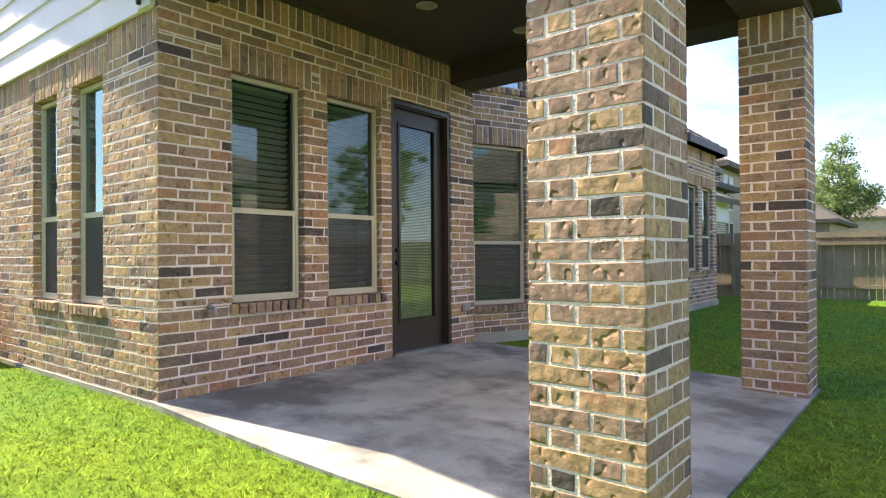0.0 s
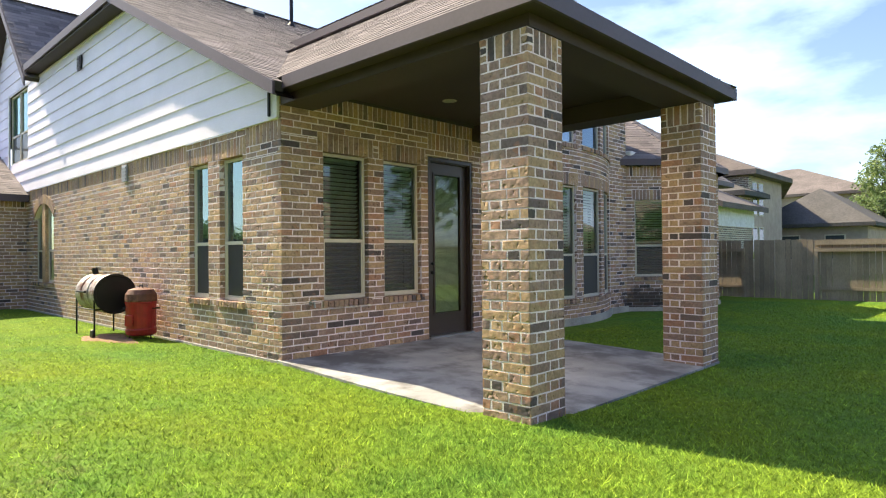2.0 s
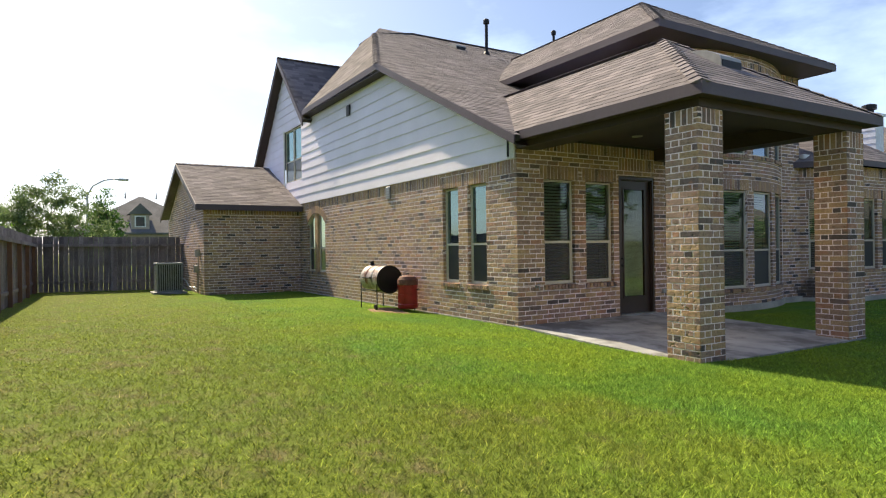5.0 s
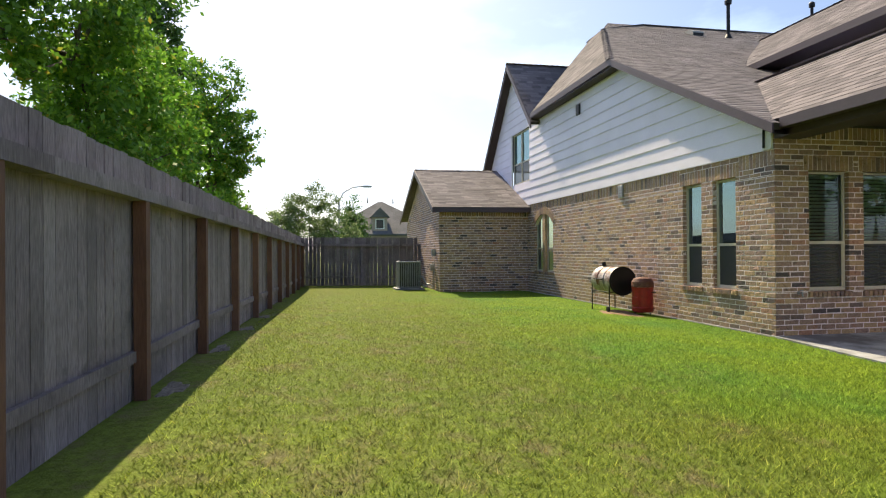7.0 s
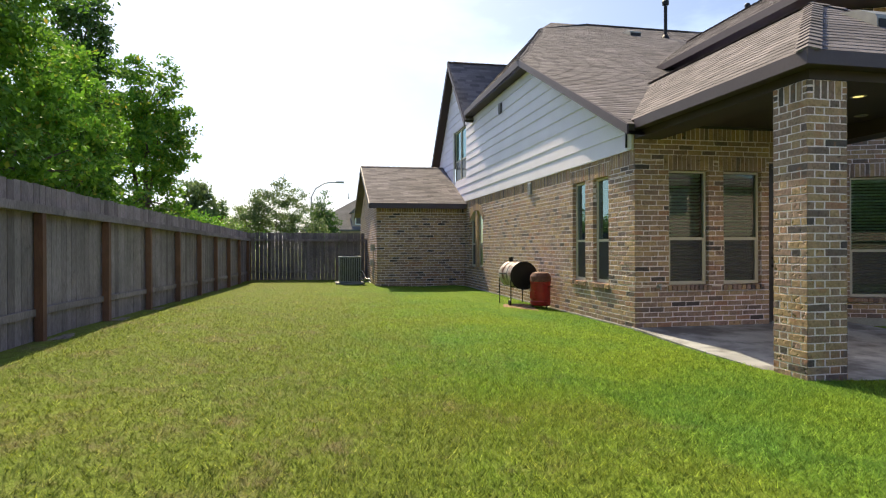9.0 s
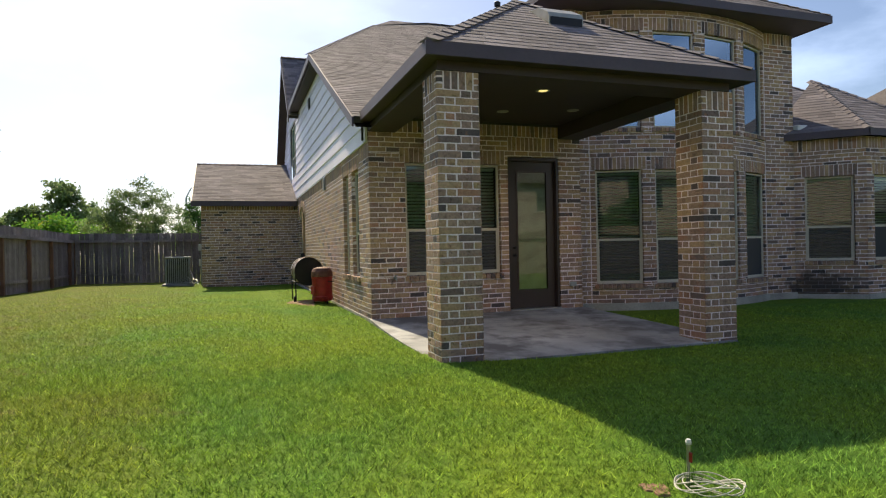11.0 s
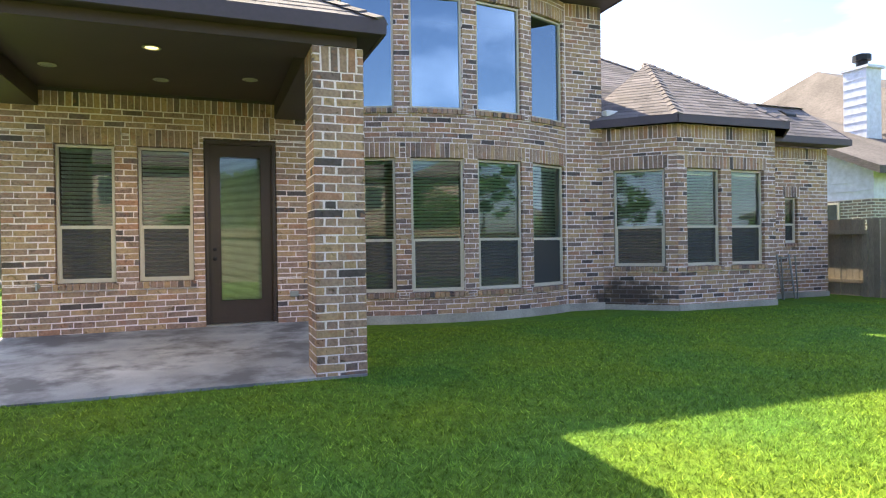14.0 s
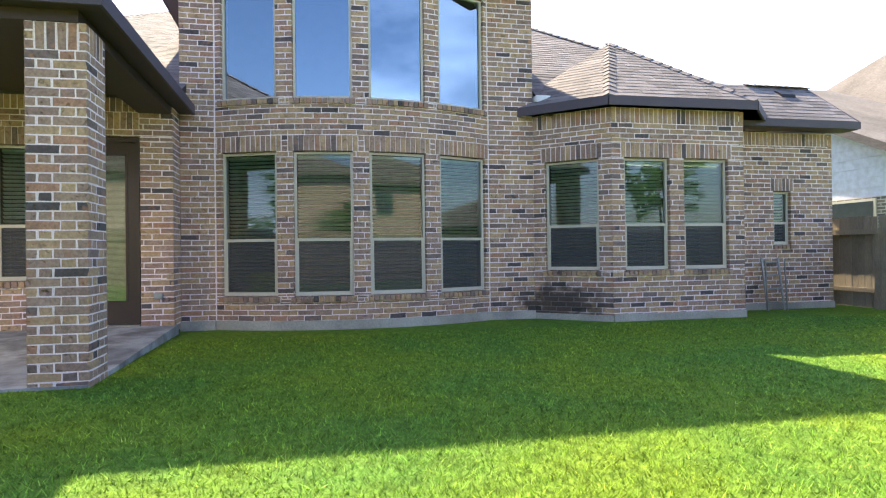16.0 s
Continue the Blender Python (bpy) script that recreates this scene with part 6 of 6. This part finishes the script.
def gable_top(e, x0, x1, y0, y1, zb, xr, zr, ze):
    """Siding gable over a brick wing, with its two roof slopes; ze: roof height over the wall's end."""
    o = Vector(((x0 + x1) / 2, (y0 + 25.0) / 2, 0))
    V = lambda x, y, z: tuple(Vector((x, y, z)) - o)
    a = [V(x0, y0 + 0.03, zb), V(x1, y0 + 0.03, zb), V(x1, y0 + 0.03, ze), V(xr, y0 + 0.03, zr), V(x0, y0 + 0.03, ze)]
    b = [(x, y + (y1 - y0) - 0.05, z) for x, y, z in a]
    n = range(5)
    me = mesh_of("siding", a + b, [tuple(reversed(n)), tuple(k + 5 for k in n)] + [(k, (k + 1) % 5, (k + 1) % 5 + 5, k + 5) for k in n], house_white)
    obj("siding", me, e, "pale blue-white lap siding")
    z = zb + 0.22
    while z < zr - 0.4:
        f = min(1.0, max(0.0, (zr - 0.25 - z) / (zr - ze)))
        l, r = xr + (x0 - xr) * f, xr + (x1 - xr) * f
        bm = bmesh.new()
        add_box(bm, l - o.x, r - o.x, y0 - o.y + 0.012, y0 - o.y + 0.029, z, z + 0.018)
        part("lap", bm, house_white, e)
        z += 0.24
    for xa in (x0, x1):
        d = 0.45 if xa > xr else -0.45
        zz = ze + (ze - zr) / abs(xa - xr) * 0.45
        p = [V(xr, y0 - 0.4, zr + 0.1), V(xa + d, y0 - 0.4, zz + 0.1), V(xa + d, y1 + 0.3, zz + 0.1), V(xr, y1 + 0.3, zr + 0.1)]
        q = [(x, y, z - 0.2) for x, y, z in p]
        obj("roof", mesh_of("roof", p + q, [(0, 1, 2, 3), (7, 6, 5, 4), (0, 4, 5, 1), (1, 5, 6, 2), (2, 6, 7, 3), (3, 7, 4, 0)], roof_far_mat), e)


dark_glass = plain("dark_glass", (0.05, 0.065, 0.075), 0.06)
n2 = house("neighbour_house", "two-storey tan house with a weathered brown hip roof", -23, -7.0, 27.3, 32.2, 4.75, 0, house_tan, roof_far_mat,
           [("-y", -12.0, 1.2, 1.0, 1.5), ("+x", 27.6, 2.9, 0.7, 1.5), ("+x", 28.5, 2.9, 0.7, 1.5), ("+x", 27.6, 0.9, 0.7, 1.5), ("+x", 28.5, 0.9, 0.7, 1.5)])
wh = house("neighbour_house", "single-storey brick wing with pale siding under a brown roof", -20, -6.2, 21.0, 25.0, 2.25, 0, far_brick_mat, roof_far_mat, [("-y", -8.4, 0.9, 1.3, 1.3)])
house("neighbour_house", "low house with a dark hip roof beyond the far fence", -10.0, -4.4, 38, 47, 2.7, 2.2, house_tan, roof_dark_mat, [("-y", -8.6, 0.8, 1.0, 1.4), ("-y", -6.4, 0.8, 1.0, 1.4)])
house("neighbour_house", "two-storey tan house with a brown hip roof, farther off", -19, -6.0, 50, 62, 5.4, 2.6, house_tan, roof_far_mat, [("-y", -9, 3.2, 1.0, 1.4), ("-y", -12, 3.2, 1.0, 1.4)])
house("neighbour_house", "distant tan house with a brown hip roof", -11, -3.0, 70, 80, 4.2, 2.8, house_tan, roof_far_mat)
house("neighbour_house", "distant house with a grey-brown roof behind the trees", 6, 20, 40, 52, 2.8, 3.2, house_tan, roof_far_mat)
neighbour_roof(n2)
gable_top(wh, -20, -6.2, 21.0, 25.4, 2.25, -13.1, 6.35, 3.15)
dh = house("neighbour_house", "distant house with a grey hip roof and a dormer", -84, -70, -4.0, 10.5, 3.4, 4.4, house_tan, roof_grey_mat)
part("dormer", box_bm(5.0, 6.8, -1.6, 0.2, 3.6, 5.6), house_tan, dh)
obj("dormer_roof", mesh_of("dormer_roof", [(4.5, -1.9, 5.5), (7.1, -1.9, 5.5), (7.1, 0.5, 5.5), (4.5, 0.5, 5.5), (4.5, -0.7, 6.7), (7.1, -0.7, 6.7)], [(0, 1, 5, 4), (2, 3, 4, 5), (1, 2, 5), (3, 0, 4), (3, 2, 1, 0)], roof_grey_mat), dh)
dw = part("dormer_window", box_bm(6.801, 6.85, -1.25, -0.15, 4.1, 5.35), white_paint, dh)
part("pane", box_bm(6.851, 6.86, -1.12, -0.28, 4.22, 5.22), dark_glass, dw)
for y in (1.6, 4.9):
    bm = bmesh.new()
    tube(bm, (0, y - 3.25, 7.7), (0, y - 3.25, 8.5), 0.09, 0.03)
    part("finial", bm, black_metal, dh)
# houses on the side of the yard away from the door wall, which the panes mirror
house("neighbour_house", "two-storey tan house with a brown hip roof across the yard fence", 19, 31, -9, 4.5, 5.2, 3.2, house_tan, roof_far_mat, [("-x", -6, 3.3, 1.2, 1.4), ("-x", 0, 3.3, 1.2, 1.4), ("-x", -3, 0.9, 1.6, 1.4), ("-x", 2, 0.9, 1.2, 1.4)])
house("neighbour_house", "two-storey tan house with a brown hip roof across the yard fence", 20, 32, 10, 24, 5.0, 3.4, house_tan, roof_far_mat, [("-x", 12, 3.2, 1.2, 1.4), ("-x", 18, 3.2, 1.2, 1.4), ("-x", 14, 0.9, 1.6, 1.4)])


def chimney():
    e = empty("chimney", (-9.0, 24.6, 2.3), "tall chimney chase clad in pale siding with a dark metal cap", "chimney")
    part("chase", box_bm(-0.38, 0.38, -0.34, 0.34, -0.5, 4.3), house_white, e)
    for k in range(15):
        part("lap_board", box_bm(-0.39, 0.39, -0.355, -0.341, 0.2 + 0.27 * k, 0.215 + 0.27 * k), house_white, e)
    part("chase_top", box_bm(-0.48, 0.48, -0.40, 0.40, 4.3, 4.38), house_white, e)
    bm = bmesh.new()
    lathe(bm, [(0.17, 4.38), (0.17, 4.6), (0.27, 4.62), (0.27, 4.8), (0.1, 4.86)], 16)
    part("flue_cap", bm, black_metal, e, "dark metal flue cap")


chimney()


def street_lamp(x, y, h):
    e = empty("street_lamp", (x, y, 0), "tall thin grey street lamp with one curved arm", "street lamp")
    bm = bmesh.new()
    tube(bm, (0, 0, 0), (0, 0, h), 0.11, 0.07)
    part("pole", bm, grey_metal, e)
    bm = bmesh.new()
    pts = [(0, 0.0, h), (0, 0.35, h + 0.7), (0, 1.1, h + 1.15), (0, 2.0, h + 1.25)]
    for a, b in zip(pts, pts[1:]):
        tube(bm, a, b, 0.05)
    part("arm", bm, grey_metal, e)
    part("lamp_head", box_bm(-0.15, 0.15, 1.9, 2.6, h + 1.15, h + 1.3, bev=0.04), grey_metal, e)


street_lamp(-46, -2.9, 5.4)

# ---- trees ----


def tree(x, y, crowns, mat, label, n, leaf, seed, trunk=0.16, clump=0.34):
    """crowns: (dx, dy, z, rx, ry, rz) lobes. Leaves in clumps at the ends of limbs."""
    rng = np.random.default_rng(seed)
    e = empty("tree", (x, y, 0), label, "tree")
    bm = bmesh.new()
    zc = sum(c[2] for c in crowns) / len(crowns)
    fork = zc * 0.45
    tube(bm, (0, 0, -0.1), (0.05, 0.03, fork), trunk, trunk * 0.7, seg=9)
    vs, centres = [], []
    tot = sum(c[3] * c[4] * c[5] for c in crowns)
    for dx, dy, z, rx, ry, rz in crowns:
        tube(bm, (0.05, 0.03, fork * 0.95), (dx, dy, z), trunk * 0.55, trunk * 0.2, seg=6)
        m = max(8, int(n / 52 * rx * ry * rz / tot))
        d = rng.normal(size=(m, 3))
        d /= np.linalg.norm(d, axis=1)[:, None]
        r = rng.uniform(0.35, 1.0, m) ** 0.5 * (1 + 0.18 * np.sin(d[:, 0] * 6 + seed) + 0.2 * np.sin(d[:, 2] * 8 + d[:, 1] * 5))
        c = np.array([dx, dy, z]) + d * r[:, None] * np.array([rx, ry, rz])
        centres.append(c)
        for q in c[:: max(1, m // 9)]:
            tube(bm, (dx, dy, z - rz * 0.3), tuple(q), trunk * 0.18, 0.01, seg=5)
    part("trunk", bm, bark_mat, e)
    c = np.repeat(np.concatenate(centres), 64, 0)
    m = len(c)
    p = c + rng.normal(size=(m, 3)) * clump * np.array([0.5, 0.5, 0.32])
    a = rng.normal(size=(m, 3))
    a /= np.linalg.norm(a, axis=1)[:, None]
    b = np.cross(a, rng.normal(size=(m, 3)))
    b /= np.linalg.norm(b, axis=1)[:, None]
    s = rng.uniform(0.5, 1.2, (m, 1)) * leaf * 0.72
    v = np.stack([p - a * s, p - b * s * 0.5, p + a * s, p + b * s * 0.5], 1).reshape(-1, 3)
    me = bpy.data.meshes.new("crown")
    me.vertices.add(m * 4)
    me.vertices.foreach_set("co", v.ravel())
    me.loops.add(m * 4)
    me.loops.foreach_set("vertex_index", np.arange(m * 4))
    me.polygons.add(m)
    me.polygons.foreach_set("loop_start", np.arange(m) * 4)
    me.polygons.foreach_set("loop_total", np.full(m, 4))
    me.update(calc_edges=True)
    me.materials.append(mat)
    obj("crown", me, e, kind="stuff")
    return e


BR, DK = "bright green leafy tree behind the side fence", "dark green leafy tree behind the side fence"
tree(-15.7, -7.6, [(0, 0.1, 5.9, 1.0, 1.0, 1.3), (0.1, 0.4, 4.5, 1.1, 1.1, 1.1), (-0.3, -0.6, 5.0, 0.9, 0.9, 1.2), (-0.3, 0.1, 3.1, 0.9, 1.0, 1.0)], leaf_bright, BR, 15000, 0.105, 1, clump=0.25)
tree(-13.0, -8.4, [(0, 0, 6.9, 0.7, 0.75, 1.2), (0.2, 0.1, 5.4, 0.8, 0.85, 1.1), (0, 0, 3.9, 0.9, 0.9, 1.0)], leaf_dark, DK, 14000, 0.10, 2, clump=0.25)
tree(-8.6, -8.1, [(0, 0, 4.3, 1.5, 1.3, 1.4), (-1.9, 0.1, 4.5, 1.2, 1.1, 1.3), (-3.1, 0.3, 3.3, 1.0, 0.9, 1.0), (1.5, 0, 5.0, 1.4, 1.3, 1.5), (-1.2, 0.5, 2.7, 1.6, 0.9, 0.9), (1.2, 0.5, 3.0, 1.6, 0.9, 1.0), (-3.6, 0.6, 2.3, 1.2, 0.8, 0.8)], leaf_bright, BR, 34000, 0.095, 3, clump=0.25)
tree(-5.2, -10.0, [(0, 0, 6.4, 2.4, 2.0, 2.2), (-2.5, 0, 6.8, 1.8, 1.8, 2.0), (1.5, 0, 4.6, 2.0, 1.8, 1.8)], leaf_dark, DK, 26000, 0.10, 4)
tree(-1.0, -9.5, [(0, 0, 5.5, 2.2, 1.8, 2.2), (-1.4, 0, 3.8, 1.6, 1.5, 1.4)], leaf_dark, DK, 16000, 0.10, 5)
tree(-36, -5.0, [(0, 0, 3.7, 1.6, 1.9, 1.6), (0.3, -1.5, 2.9, 1.5, 1.4, 1.3), (0, 1.7, 2.5, 1.4, 1.5, 1.3)], leaf_grey, "olive-green leafy shrub tree beyond the end fence", 14000, 0.11, 6, 0.1)
tree(-42, -1.9, [(0, 0, 2.6, 1.2, 1.3, 2.0), (0, 0, 4.2, 0.6, 0.7, 1.3)], leaf_dark, "narrow dark green tree beyond the end fence", 7000, 0.12, 7, 0.12)
FAR = "tree in the distance with a broken dark green crown"
tree(-55, -13.4, [(0, 0.3, 6.3, 1.3, 1.1, 1.2), (0, 1.5, 4.6, 1.4, 1.3, 1.1), (0, -1.0, 4.9, 1.3, 1.2, 1.3), (0, -2.9, 4.2, 1.2, 1.1, 1.0), (0, 0.2, 3.2, 1.8, 1.9, 1.1)], leaf_grey, FAR, 9500, 0.26, 8, 0.22, 0.45)
tree(-58, -21, [(0, 0, 2.8, 3.0, 4.0, 1.8), (0, -4, 2.3, 3, 3, 1.5)], leaf_grey, FAR, 8000, 0.26, 9, 0.2, 1.1)
tree(-50, -9.0, [(0, 0, 2.4, 2.0, 2.2, 1.0), (0, -3.6, 2.6, 2.0, 2.0, 1.2)], leaf_bright, "low bright hedge-like tree beyond the end fence", 9000, 0.22, 10, 0.15, 0.9)
tree(-4.9, 46, [(0, 0, 5.6, 1.3, 1.2, 1.2), (1.1, 0, 4.2, 1.3, 1.2, 1.0), (-0.7, 0, 3.8, 1.2, 1.1, 1.1), (0.2, 0, 7.2, 0.8, 0.8, 0.9)], leaf_grey, "loose green tree beyond the far fence", 7000, 0.16, 11, 0.14, 0.5)
tree(0.5, 36, [(0, 0, 1.9, 2.2, 1.4, 0.9), (3, 0, 1.9, 2.0, 1.4, 0.8)], leaf_grey, "low green bushes beyond the far fence", 6000, 0.14, 12, 0.1, 0.6)
tree(17.0, 7.4, [(0, 0, 3.3, 2.2, 2.4, 1.7), (0, 2.4, 2.6, 1.8, 2.2, 1.2), (0, -2.4, 2.3, 1.6, 2.0, 1.1)], leaf_dark, "leafy green tree across the yard fence", 16000, 0.15, 13, 0.15, 0.5)
tree(14.5, -9.5, [(0, 0, 4.2, 2.4, 2.4, 2.0), (0, 1.5, 2.3, 2.0, 2.4, 1.3), (0, -1.5, 2.3, 2.0, 2.4, 1.3)], leaf_dark, "leafy green tree across the yard fence", 7000, 0.13, 14, 0.15)
tree(16.5, 26.0, [(0, 0, 5.4, 2.6, 2.6, 2.6)], leaf_dark, "leafy green tree across the yard fence", 7000, 0.15, 15, 0.15)

# ---- lawn blades ----


def grass():
    rng = np.random.default_rng(9)
    n = 3400000
    x = rng.uniform(-20, 9.5, n)
    y = rng.uniform(-5.2, 17.5, n)
    d = np.minimum.reduce([np.hypot(x - a, y - b) for a, b in ((0.5, -0.5), (2.5, -2.0), (3.2, -3.2), (4, 0), (4, 3), (3.8, 6), (3.5, 9), (0.5, 0.8))])
    keep = rng.random(n) < np.clip(1.5 / (d + 0.5), 0.05, 1)
    keep &= ~((x < -3.6) & (y > 2.35)) & ~((x < -0.79) & (y > 2.34) & (y < 6.24)) & ~((x < -15.5) & (y > -0.6))
    x, y, d = x[keep], y[keep], d[keep]
    n = len(x)
    print("blades", n)
    z = ground(x, y) - 0.004
    h = rng.uniform(0.016, 0.042, n) * np.clip(1.15 - 0.05 * d, 0.5, 1.1)
    w = rng.uniform(0.0022, 0.0045, n) * (1 + 0.10 * d)
    a = rng.uniform(0, 2 * math.pi, n)
    lean = rng.uniform(0.3, 1.5, n) * h * (1 + 0.05 * d)
    b = rng.uniform(0, 2 * math.pi, n)
    v = np.zeros((n, 3, 3))
    v[:, 0] = np.stack([x - np.cos(a) * w, y - np.sin(a) * w, z], -1)
    v[:, 1] = np.stack([x + np.cos(a) * w, y + np.sin(a) * w, z], -1)
    v[:, 2] = np.stack([x + np.cos(b) * lean, y + np.sin(b) * lean, z + h], -1)
    me = bpy.data.meshes.new("grass")
    me.vertices.add(n * 3)
    me.vertices.foreach_set("co", v.ravel())
    me.loops.add(n * 3)
    me.loops.foreach_set("vertex_index", np.arange(n * 3))
    me.polygons.add(n)
    me.polygons.foreach_set("loop_start", np.arange(n) * 3)
    me.polygons.foreach_set("loop_total", np.full(n, 3))
    me.update(calc_edges=True)
    me.materials.append(blade_mat)
    obj("grass", me, None, "short bright green lawn grass", "grass", kind="stuff")


grass()

# ---- bricks and shingles that can be told apart ----
for parent, name, m, what in PIECES:
    if name == "brick":
        ob = obj("brick", what, parent)
        ob.matrix_basis = m
    else:
        v, f = what
        obj("shingle", mesh_of("shingle", v, f, shingle_piece_mat), parent)
